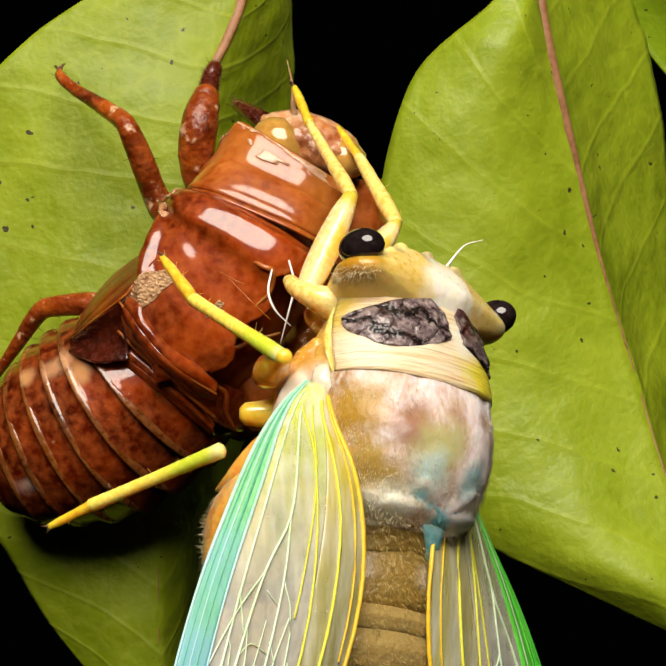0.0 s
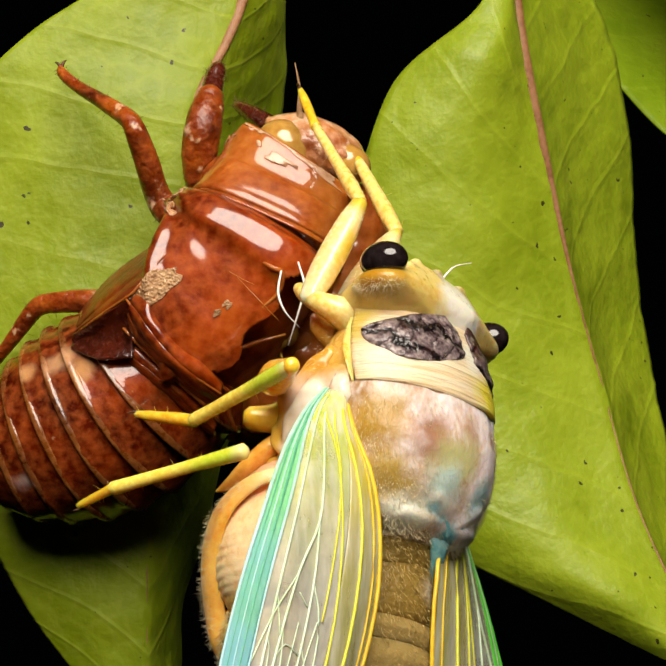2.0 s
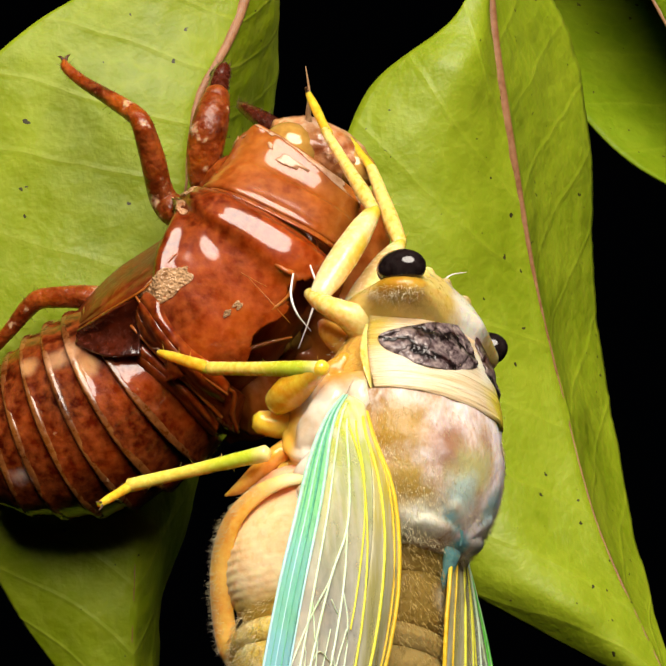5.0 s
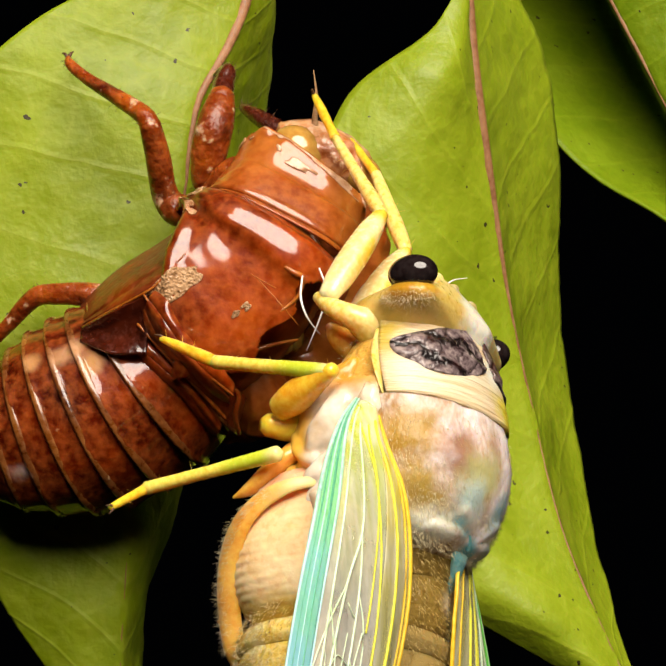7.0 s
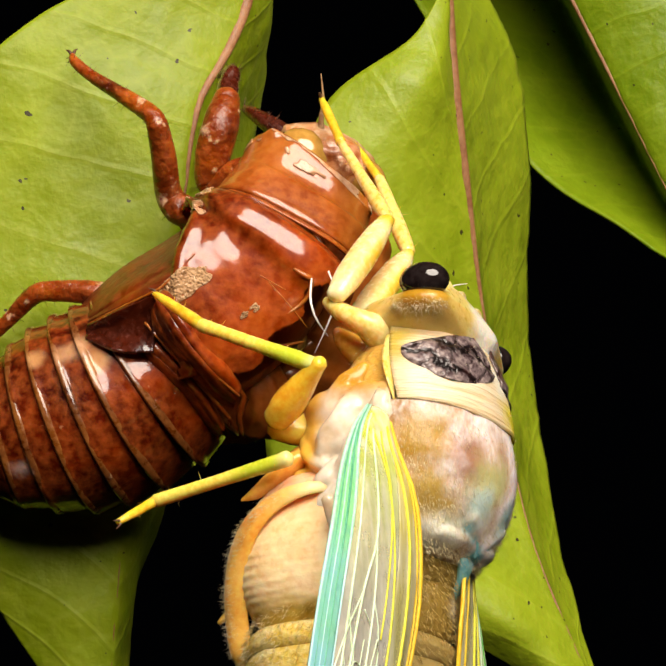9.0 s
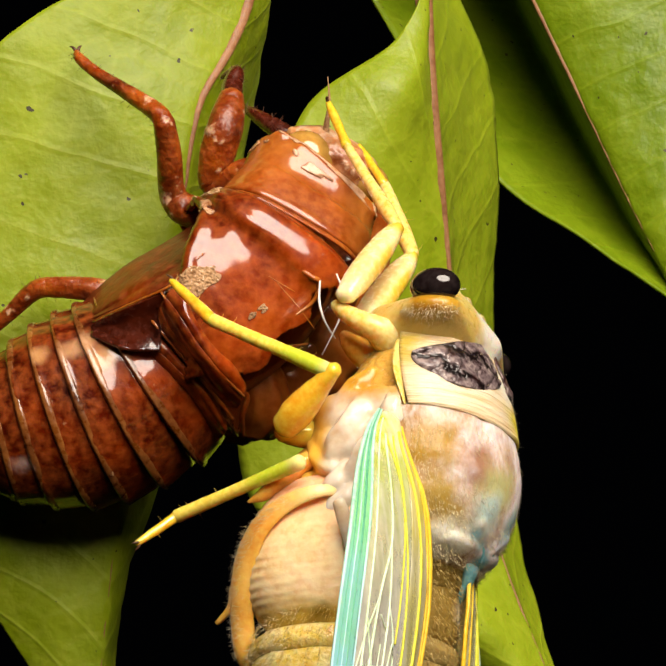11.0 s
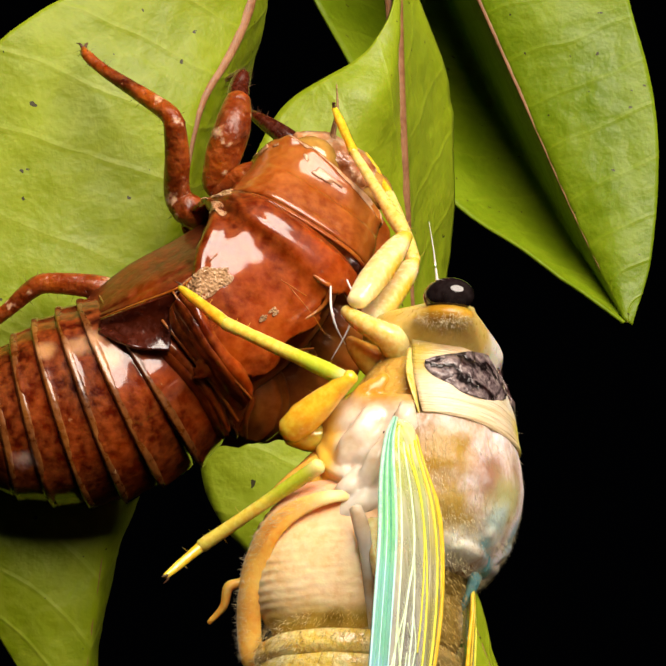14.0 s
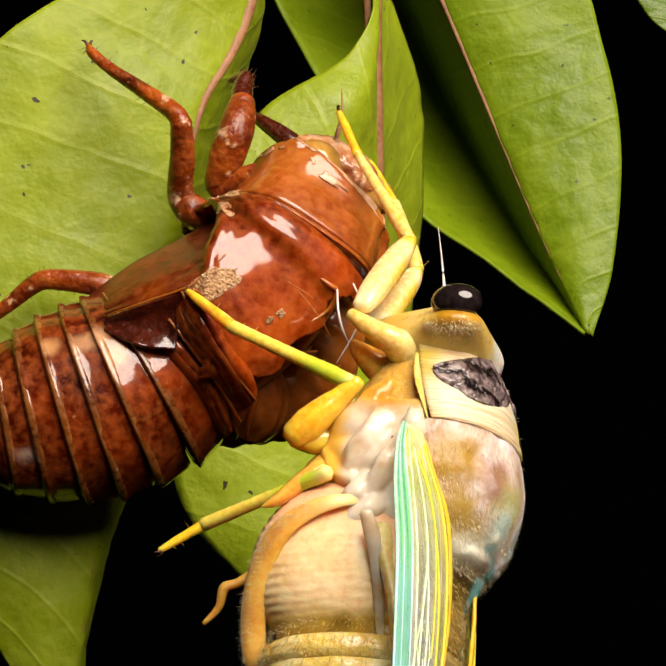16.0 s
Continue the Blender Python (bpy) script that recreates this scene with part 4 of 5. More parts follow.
limb("front_leg", sh((-4.60, -12.60, 11.30), (-6.60, -11.60, 10.90), (-8.55, -10.00, 9.95), (-8.40, -10.60, 11.83), (-7.88, -10.80, 14.10), (-7.47, -9.60, 16.14)), [0.85, 0.9, 0.8, 1.2, 1.25, 0.85], LEG_SHELL, shell, 60, seed=2)
limb("front_shin", sh((-7.52, -9.60, 15.76), (-7.38, -8.60, 16.99), (-7.20, -8.00, 17.91), (-8.11, -7.00, 17.61)), [0.75, 0.72, 0.5, 0.15], AMBER_DARK, shell, 70, seed=3)
limb("front_leg", sh((-1.83, -10.20, 12.57), (-3.22, -9.60, 13.38), (-4.44, -8.80, 14.24), (-5.92, -7.40, 15.26), (-6.35, -6.60, 15.55)), [0.5, 0.7, 0.65, 0.4, 0.12], AMBER_DARK, shell, 40, seed=4)
limb("middle_leg", sh((-9.20, -12.00, 7.78), (-10.52, -11.20, 8.32), (-11.30, -11.00, 9.38), (-11.66, -12.60, 11.72), (-12.17, -13.70, 13.91)), [0.95, 1.1, 0.9, 0.85, 0.72], LEG_SHELL, shell, 30, seed=5)
middle_shin = limb("middle_shin", sh((-12.11, -13.70, 13.74), (-12.69, -13.00, 14.58), (-14.80, -11.00, 16.03), (-16.64, -9.40, 17.22), (-17.86, -8.20, 18.27), (-18.10, -7.40, 18.83)), [0.7, 0.66, 0.52, 0.42, 0.36, 0.15], LEG_SHELL, shell, 40, seed=6)
limb("hind_leg", sh((-14.88, -12.00, 2.38), (-16.61, -11.60, 2.59), (-18.66, -11.00, 2.62), (-20.14, -10.40, 2.35), (-21.96, -9.40, 0.55), (-24.41, -8.00, -1.91)), [0.85, 0.8, 0.72, 0.66, 0.5, 0.3], LEG_SHELL, shell, 40, seed=7)


def claws(parent, tip, ends, r=0.14):
    """Two dark hooks at a foot's end."""
    for e in ends:
        mid = [(a + b) / 2 + 0.12 * k for a, b, k in zip(tip, e, (0, -1, 1))]
        part("claw", tube([tip, tuple(mid), e], [r, r * 0.7, r * 0.2], seg=8), DARK_HAIR, parent, "dark hooked claw")


foot, hook, other_hook = sh((-18.05, -7.50, 18.70), (-18.55, -7.10, 19.15), (-17.75, -7.00, 19.25))
claws(middle_shin, foot, (hook, other_hook))
# loose silk threads at the split
for k, pts in enumerate((((-0.87, -20.50, 4.14), (-0.38, -22.00, 2.54), (-0.86, -22.20, 0.86), (-1.68, -21.60, -1.11)), ((-1.96, -20.80, 3.65), (-2.05, -22.20, 2.27), (-1.67, -22.40, 1.05), (-0.87, -21.80, -0.03)), ((-5.27, -21.00, 3.78), (-4.17, -21.80, 3.14), (-3.63, -21.60, 2.87)), ((-4.72, -21.30, 3.37), (-3.35, -22.00, 1.87), (-2.22, -21.60, 0.51)))):
    part("thread", tube(sh(*pts), [q * (1.0 if k < 2 else 0.45) for q in (0.06, 0.08, 0.07, 0.03)[:len(pts)]], seg=6), SILK if k < 2 else AMBER_PALE, shell, "loose thread")


# ---- the young cicada ----
CIC = (8.27, -26.1, 1.2)
R = Vector((0.50, 0.80, -0.33)).normalized()
U = Vector((0.03, 0.36, 0.93))
U = (U - R * R.dot(U)).normalized()
D = R.cross(U)
cicada = thing("cicada", CIC, "freshly hatched pale cicada with soft green-veined wings, gripping its shell", "cicada", Matrix((R, U, D)).transposed())
# its own space: x to its right, y towards the head, z out of its back; the origin lies between the eyes

BODY = [(-1.6, 5.2, 0.4, -6.5), (-4.5, 6.3, 1.5, -8.6), (-7.5, 6.7, 2.0, -9.8), (-11.0, 6.6, 2.0, -10.4), (-14.0, 5.9, 1.1, -10.8), (-16.6, 4.6, -1.0, -10.8)]


PROFILE = np.array([along(BODY, i / 300) for i in range(301)]) * (-1, 1, 1, 1)


def back(y, th, off=0.0):
    """The thorax surface: y along the body, angle 0 on the back, to the right."""
    w, top, low = (float(np.interp(-y, PROFILE[:, 0], PROFILE[:, k])) for k in (1, 2, 3))
    c, s = math.cos(th), math.sin(th)
    zc, h = (top + low) / 2, (top - low) / 2
    e = 0.85
    x = (w * (0.76 if s > 0 else 1.0) + off) * math.copysign(abs(s) ** e, s)
    z = zc + (h + off) * math.copysign(abs(c) ** e, c)
    return Vector((x, y, z))


core = ring_mesh(bmesh.new(), [[back(y, 2 * math.pi * k / 40, -0.55) for k in range(40)] for y in [-1.7 - 0.6 * i for i in range(25)]])
part("thorax", core, THORAX, cicada, "soft white folded sides")
folds = {-1: bmesh.new(), 1: bmesh.new()}
part("pronotum", sheet(lambda u, v: back(-2.2 - 5.4 * v + 0.9 * abs(u - 0.5), (u - 0.5) * (3.10 - 0.55 * v), 0.13 + 0.10 * v ** 3 + 0.08 * noise.noise(Vector((u * 8, v * 5, 0)))), 64, 24, 0.25), COLLAR, cicada, "straw-yellow wrinkled shield")
for s in (-1, 1):
    part("shield_edge", tube([tuple(back(-2.6 - 4.6 * k / 8 , s * (1.53 - 0.22 * k / 8), 0.2)) for k in range(9)], [(0.06, 0.12), (0.08, 0.2), (0.1, 0.28), (0.1, 0.34), (0.1, 0.38), (0.1, 0.38), (0.1, 0.34), (0.08, 0.26), (0.05, 0.12)], seg=10, per=3), YELLOW, cicada, "yellow-green side edge of the shield")
for s in (-1, 1):
    part("marking", sheet(lambda u, v: back(-3.75 - 0.3 * math.sin(math.pi * u) + (1 - 2 * v) * (0.10 + (1.5 * math.sin(math.pi * min(1, 0.06 + 0.94 * u)) ** 0.55 if v > 0.5 else 2.5 * (1 - u) ** 0.75 * min(1, 0.45 + u * 4))), s * (0.06 + u * 1.24),
         0.24 + 0.14 * math.sin(math.pi * v) ** 0.5 + 0.16 * noise.noise(Vector((u * 5 + v * 3, v * 4 - u * 2, 5)))), 110, 80, 0.12), MARKING, cicada, "wrinkled lilac-grey and black patch")
CROSS = ((0.0, -15.2, -2.2, -13.9), (0.0, -15.2, 1.7, -13.7), (-0.2, -15.2, -3.6, -15.0), (0.2, -15.2, 3.2, -14.8))


def rise(p):
    """Height of the raised cross at the back's end."""
    best = 9.0
    for x0, y0, x1, y1 in CROSS:
        d = Vector((x1 - x0, y1 - y0))
        q = Vector((p.x - x0, p.y - y0))
        k = min(1, max(0, q.dot(d) / d.length_squared))
        best = min(best, (q - d * k).length * (1 + 0.5 * k))
    return 0.25 * math.exp(-(best / 0.6) ** 2)


def skin(u, v):
    a = (u - 0.5) * 2.78
    end = -14.5 - 1.7 * (1 - abs(a / 1.39) ** 1.5)
    y = -7.2 + (end + 7.2) * v
    off = 0.12 + 0.32 * math.sin(math.pi * min(v * 1.1, 1)) * math.cos(a) + 0.07 * noise.noise(Vector((u * 9, v * 6, 7)))
    off -= 0.12 * math.exp(-((u - 0.62) * 26) ** 2) * (1 - v) + 0.7 * max(0, (v - 0.93) / 0.07) ** 2 - 0.16 * math.exp(-((v - 0.91) * 18) ** 2)
    off += 0.10 * noise.noise(Vector((u * 5, v * 7, 3))) - 0.14 * math.exp(-((abs(a) - 0.42 - 0.25 * v) * 12) ** 2) * max(0.0, 1 - v * 1.5)
    p = back(y, a, off)
    return back(y, a, off + rise(p))


part("mesonotum", sheet(skin, 110, 90, 0.2), FUZZ_SKIN, cicada, "pinkish satin back with golden stains and turquoise cross")
for x0, y0, x1, y1 in CROSS[:2]:
    pts = []
    for k in range(7):
        x, y = x0 + (x1 - x0) * k / 6 + 0.3 * (1 - k / 6), y0 + (y1 - y0) * k / 6
        p = back(y, math.copysign(math.asin(min(1, (abs(x) / 6.0) ** (1 / 0.85))), x), 0.24)
        pts.append(tuple(p))
    part("cross_ridge", tube(pts, [(0.14, 0.55), (0.18, 0.5), (0.2, 0.42), (0.18, 0.34), (0.15, 0.26), (0.1, 0.18), (0.03, 0.06)], side=(0, 0, 1), seg=12), SCUTELLUM, cicada, "raised turquoise ridge")
part("scutellum", tube([(-0.1, -14.9, 0.1), (0.2, -15.7, -0.15), (0.6, -16.6, -0.7), (1.0, -17.5, -1.35), (1.25, -18.1, -2.0)], [(0.2, 1.3), (0.36, 1.0), (0.38, 0.6), (0.26, 0.34), (0.05, 0.07)], side=(0, 0, 1), seg=18), SCUTELLUM, cicada, "small turquoise spike")

# head
bm = bmesh.new()
for c, r in (((-5.35, -0.8, -0.8), (1.85, 0.95, 2.0)), ((6.2, -0.9, -2.4), (1.5, 1.0, 1.6)), ((-1.6, 0.75, -1.3), (2.2, 1.2, 1.3)), ((1.6, 0.55, -1.5), (2.4, 1.2, 1.3)), ((-0.2, -2.2, -2.4), (5.2, 0.9, 3.1)), ((0.4, -0.9, -0.7), (3.2, 1.2, 1.8)), ((-0.2, 0.0, -5.2), (3.2, 1.9, 2.6)), ((-3.8, -1.0, -3.6), (1.7, 1.3, 1.6))):
    blob(c, r, seg=18, bm=bm)
hull = bmesh.ops.convex_hull(bm, input=bm.verts)
bmesh.ops.delete(bm, geom=[g for g in hull["geom_interior"] + hull["geom_unused"] if isinstance(g, bmesh.types.BMVert)], context="VERTS")
for p, r in (((-0.2, 1.75, -0.75), 0.32), ((-2.6, 1.55, -0.6), 0.36), ((2.2, 1.4, -0.8), 0.36), ((-3.9, 0.85, -0.1), 0.3), ((0.4, 1.6, -2.6), 0.8), ((-1.4, 1.7, -2.4), 0.7)):
    blob(p, (r * 1.5, r, r), seg=14, bm=bm)
fuse(part("head", bm, HEAD, cicada, "cream-yellow head with pale band"), 0.13, 8)
part("eye", blob((-6.05, 0.55, -0.45), (1.2, 1.15, 1.62), seg=40), EYE, cicada, "glossy black compound eye")
part("eye", blob((7.3, 0.1, -2.3), (1.1, 1.15, 1.6), seg=36), EYE, cicada, "glossy black compound eye")

# abdomen
AB = [(-14.5, 5.6, -0.2, -11.6), (-17.5, 6.0, -1.0, -12.0), (-20.5, 7.5, -1.2, -13.8), (-23.5, 7.4, -1.4, -13.8), (-26.5, 6.4, -2.0, -12.6), (-30, 4.4, -2.6, -10), (-34, 2.4, -4, -8)]


def belly(v, th, off=0.0):
    y, w, top, low = along(AB, v)
    c, s = math.cos(th), math.sin(th)
    return Vector(((w * (0.8 if s > 0 else 1.0) + off) * s, y, (top + low) / 2 + ((top - low) / 2 + off) * c))


def gold_ring(v0, v1, n):
    return ring_mesh(bmesh.new(), [[belly(v0 + (v1 - v0) * i / n, 2 * math.pi * k / 48, (-0.3 if v0 > 0.3 else -0.3 - 1.0 * abs(math.sin(2 * math.pi * k / 48))) + 0.5 * math.sin(math.pi * min(1, i / n * 0.8 + 0.1)) ** 0.7 + 0.08 * noise.noise(Vector((k, i, v0)) * 0.35)) for k in range(48)] for i in range(n + 1)])


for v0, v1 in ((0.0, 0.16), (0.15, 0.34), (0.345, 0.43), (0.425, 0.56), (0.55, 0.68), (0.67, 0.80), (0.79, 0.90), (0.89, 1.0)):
    part("abdomen_segment", gold_ring(v0, v1, 10), GOLD_LIT if 0.3 < v0 < 0.5 else GOLD, cicada, "golden-brown downy ring")
for s in (-1, 1):
    part("side_plate", blob((s * 4.9, -15.9, -8.0), (3.1, 5.3, 5.3), seg=150, shape=lambda d: (1 + 0.013 * math.sin(d.y * 62 + 4 * noise.noise(d * 2)) * (0.6 + noise.noise(d * 4)) + 0.02 * noise.noise(d * 2)) * (1 + 0.12 * max(0, -d.y) ** 4)), BELLY, cicada, "cream ribbed bulging side plate")
    part("operculum", tube([(-s * x, y, z) for x, y, z in ((-5.90, -12.20, -4.90), (-7.90, -12.61, -6.90), (-8.10, -13.29, -9.03), (-7.90, -14.48, -10.70), (-7.24, -16.01, -11.84), (-6.42, -17.89, -12.53), (-5.47, -19.73, -12.87), (-4.61, -21.78, -12.85), (-2.63, -23.42, -12.72))], [(0.15, 0.2), (0.2, 0.42), (0.24, 0.6), (0.28, 0.7), (0.3, 0.8), (0.3, 0.8), (0.3, 0.8), (0.3, 0.7), (0.2, 0.35)], side=(s, 0, 0), seg=16), ORANGE, cicada, "orange downy flap")
    part("tongue", tube([(-s * x, y, z) for x, y, z in ((-9.09, -13.80, -5.04), (-8.63, -15.07, -4.72), (-7.98, -16.48, -4.61), (-6.91, -18.55, -4.66), (-5.57, -21.35, -4.77))], [(0.3, 0.4), (0.3, 0.5), (0.25, 0.4), (0.25, 0.35), (0.15, 0.2)], side=(s, 0, 0), seg=12), PLEURA, cicada, "pale folded tongue at the wing root")
    part("hind_wing_fold", tube([(s * 7.4, -14.2, -4.4), (s * 7.6, -16, -4.2), (s * 7.5, -19, -3.6), (s * 7.3, -23, -3.2), (s * 7.0, -27, -3)], [(0.4, 0.5), (0.5, 0.7), (0.35, 0.8), (0.3, 0.7), (0.15, 0.3)], seg=12), CREAM, cicada, "cream folded hind wing")
    part("wing_joint", blob((s * 6.75, -7.7, -2.8), (0.6, 1.3, 0.75), seg=22, shape=lambda d: 1 + 0.25 * noise.noise(d * 2.2)), PLEURA, cicada, "white knuckle of the wing")
    sheet(lambda u, v: back(-5.9 - 8.9 * v, s * (1.35 + 1.15 * u), -0.2 + 0.6 * noise.noise(Vector((u * 2.5, v * 6, 2.5))) + 0.16 * noise.noise(Vector((u * 5, v * 16, 6.5)))), 30, 40, 0.9, bm=folds[s])
    for k, (pts, rad) in enumerate((([(5.9, -5.9, -4.2), (6.5, -7.4, -5.0), (6.5, -9.0, -6.2), (5.7, -10.4, -7.4)], (0.5, 0.9, 0.9, 0.6)), ([(6.3, -7.6, -3.2), (6.9, -9.2, -3.9), (7.0, -11.0, -4.9), (6.4, -12.6, -5.8)], (0.45, 0.65, 0.65, 0.4)),
                                    ([(6.1, -12.0, -4.4), (6.8, -12.8, -5.4), (6.7, -13.6, -6.6), (5.9, -14.0, -7.8)], (0.5, 0.75, 0.75, 0.45)), ([(5.5, -8.6, -8.6), (5.9, -9.8, -8.0), (6.3, -10.6, -7.0), (6.6, -11.2, -5.8)], (0.45, 0.6, 0.55, 0.35)),
                                    ([(6.3, -10.6, -5.6), (6.8, -11.8, -6.2), (6.4, -12.8, -7.4)], (0.5, 0.8, 0.5)), ([(5.4, -10.6, -9.0), (5.8, -12.0, -8.4), (6.2, -12.6, -7.2)], (0.4, 0.5, 0.35)), ([(5.4, -4.4, -4.6), (5.7, -5.8, -6.0), (5.4, -7.4, -7.6)], (0.6, 0.8, 0.7)))):
        tube([(s * x, y, z) for x, y, z in pts], rad, side=(s, 0, 0), seg=16, per=8, shape=lambda v, th, k=k: 1 + 0.26 * noise.noise(Vector((math.cos(th) * 1.6 + k, math.sin(th) * 1.6, v * 5))), bm=folds[s])
    fuse(part("pleural_folds", folds[s], PLEURA, cicada, "milky white moist folds of the side"), 0.13, 6)

for s in (-1, 1):
    for at in ((6.95, -8.6, -4.0), (6.9, -12.0, -5.6)):
        part("spiracle", blob((s * at[0], at[1], at[2]), (0.22, 0.34, 0.2), seg=14), DARK_HAIR, cicada, "small dark breathing hole")

# wings
EDGE = [(-7.7, -7.7, -3.3), (-9.8, -9.8, -3.1), (-12.3, -13.2, -2.5), (-14.9, -17.6, -1.6), (-17.2, -22.4, -1.0), (-19.0, -27.5, -0.6), (-20.4, -33.5, -0.4), (-20.0, -39, -0.5)]
INNER = [(-7.0, -8.6, -2.3), (-6.6, -10.6, -1.7), (-5.7, -13.2, -0.9), (-4.9, -16.2, -0.8), (-4.7, -19.5, -0.9), (-5.2, -23.5, -1.2), (-7.0, -29, -1.5), (-11, -36, -1.2)]


def wing_at(s):
    def at(u, v, off=0.0):
        a, b = along(EDGE, v), along(INNER, v)
        p = a + (b - a) * u
        z = p[2] + 0.35 * math.sin(u * 9.5) * (0.4 + v) * 0.5 + 0.6 * math.sin(math.pi * u) + off
        if s < 0:
            return (p[0], p[1], z)
        return (-0.3 + (-p[0] - 4.7) * 1.35, p[1], z + 0.5 - (-p[0] - 4.7) * 0.45)
    return at


VEINS = (  # material, radius, way over the wing as (across, along)
    (VEIN_GREEN, 0.07, ((0.14, 0.05), (0.20, 0.25), (0.22, 0.5), (0.22, 0.98))), (VEIN_GREEN, 0.075, ((0.26, 0.13), (0.38, 0.30), (0.42, 0.44), (0.34, 0.56), (0.30, 0.74), (0.28, 0.98))),
    (VEIN_GREEN, 0.065, ((0.42, 0.44), (0.47, 0.58), (0.48, 0.8), (0.46, 0.98))), (VEIN_GREEN, 0.05, ((0.34, 0.56), (0.23, 0.64), (0.14, 0.74))), (VEIN_GREEN, 0.05, ((0.47, 0.58), (0.56, 0.66), (0.60, 0.8), (0.62, 0.97))),
    (VEIN_GREEN, 0.045, ((0.31, 0.66), (0.36, 0.76), (0.37, 0.97))), (VEIN_GREEN, 0.045, ((0.55, 0.66), (0.52, 0.76), (0.54, 0.95))), (VEIN_YELLOW, 0.075, ((0.26, 0.13), (0.50, 0.24), (0.60, 0.42), (0.66, 0.66), (0.68, 0.96))),
    (VEIN_YELLOW, 0.10, ((0.60, 0.08), (0.70, 0.24), (0.77, 0.44), (0.79, 0.70), (0.79, 0.95))), (VEIN_YELLOW, 0.06, ((0.44, 0.12), (0.56, 0.30), (0.58, 0.55), (0.58, 0.66))), (VEIN_AMBER, 0.15, ((0.92, 0.02), (0.95, 0.2), (0.97, 0.45), (0.98, 0.7), (0.97, 0.95))),
    (VEIN_GREEN, 0.04, ((0.22, 0.60), (0.30, 0.68))), (VEIN_GREEN, 0.04, ((0.38, 0.60), (0.46, 0.63))), (VEIN_GREEN, 0.04, ((0.20, 0.76), (0.28, 0.82))), (VEIN_GREEN, 0.04, ((0.30, 0.72), (0.36, 0.70), (0.47, 0.72))),
    (VEIN_GREEN, 0.04, ((0.47, 0.70), (0.53, 0.74))), (VEIN_GREEN, 0.04, ((0.36, 0.80), (0.47, 0.84))), (VEIN_GREEN, 0.035, ((0.22, 0.68), (0.26, 0.74), (0.25, 0.95))), (VEIN_GREEN, 0.035, ((0.42, 0.66), (0.41, 0.78), (0.42, 0.95))),
    (VEIN_GREEN, 0.035, ((0.60, 0.74), (0.66, 0.80))), (VEIN_AMBER, 0.07, ((0.80, 0.05), (0.86, 0.25), (0.90, 0.5), (0.92, 0.75))))
for s in (-1, 1):
    w = wing_at(s)
    wing = part("wing", sheet(lambda u, v: w(0.10 + 0.56 * u, v), 40, 60, 0.03), MEMBRANE, cicada, "milky see-through wing")
    part("yellow_panel", sheet(lambda u, v: w(0.66 + 0.32 * u, v), 16, 60, 0.03), MEMBRANE_YELLOW, wing, "yellow-tinted wing panel")
    part("edge_band", sheet(lambda u, v: w((0.105 if s < 0 else 0.20) * u * (0.5 + 0.9 * min(v * 3, 1)), v, 0.02), 8, 60, 0.12), COSTA if s < 0 else COSTA_GREEN, wing, "green band along the leading edge")
    for u0, rad, m in ((0.0, 0.15, COSTA_PALE if s < 0 else COSTA_GREEN), (0.024, 0.06, COSTA_LINE if s < 0 else COSTA_GREEN), (0.045, 0.07, COSTA_PALE if s < 0 else COSTA_GREEN), (0.068, 0.09, COSTA_LINE if s < 0 else COSTA_GREEN), (0.105, 0.12, COSTA_PALE if s < 0 else COSTA_GREEN)):
        part("leading_edge", tube([w(u0 * (0.5 + 0.9 * min(v * 3, 1)), v, 0.08) for v in [k / 16 for k in range(17)]], [rad * 0.75 * (0.7 + 0.5 * math.sin(math.pi * min(1, k / 10))) for k in range(17)], seg=8, per=3), m, wing, "aqua-green leading edge")
    for m, rad, way in VEINS:
        part("vein", tube([w(u, v, 0.06) for u, v in glide(way, 4)], [rad] * (4 * (len(way) - 1) + 1), seg=6, per=1), m, wing)

# legs that keep their grip; pale front legs first
def cl(*pts):
    return list(pts)


part("propleuron", blob((-4.12, -1.78, -3.45), (1.3, 1.7, 1.7), seg=28, shape=lambda d: 1 + 0.15 * noise.noise(d * 2.0)), YELLOW, cicada, "olive-yellow lobe beside the head")
limb("front_coxa", cl((1.66, -0.86, -4.39), (-3.26, -1.81, -3.93), (-5.61, -1.61, -4.57), (-5.85, -0.56, -6.27), (-5.62, 0.33, -7.30)), [(1.9, 1.9), (1.5, 1.5), (0.85, 1.0), (0.6, 0.75), (0.4, 0.5)], CREAM, cicada, label="thick cream limb base")
limb("front_coxa", cl((0.29, -2.56, -4.82), (-2.45, -2.78, -5.41), (-3.64, -1.90, -6.74), (-3.46, -0.82, -7.71)), [(1.3, 1.4), (1.2, 1.2), (0.8, 0.9), (0.35, 0.4)], ORANGE_SKIN, cicada, label="amber limb base")
limb("middle_coxa", cl((-2.14, -5.54, -7.18), (-3.96, -7.02, -7.97), (-4.98, -7.70, -9.34), (-6.15, -7.77, -10.50)), [(1.7, 1.7), (1.2, 1.3), (0.95, 1.05), (0.7, 0.8)], LEG_ORANGE, cicada, label="amber limb base")
limb("hind_coxa", cl((-4.14, -8.54, -8.56), (-5.26, -9.77, -9.25), (-5.90, -10.94, -10.34), (-6.35, -11.91, -11.39), (-6.68, -12.40, -12.28)), [(0.7, 1.3), (0.7, 1.35), (0.6, 1.0), (0.4, 0.6), (0.08, 0.1)], ORANGE_SKIN, cicada, label="amber limb base with a pale tip")
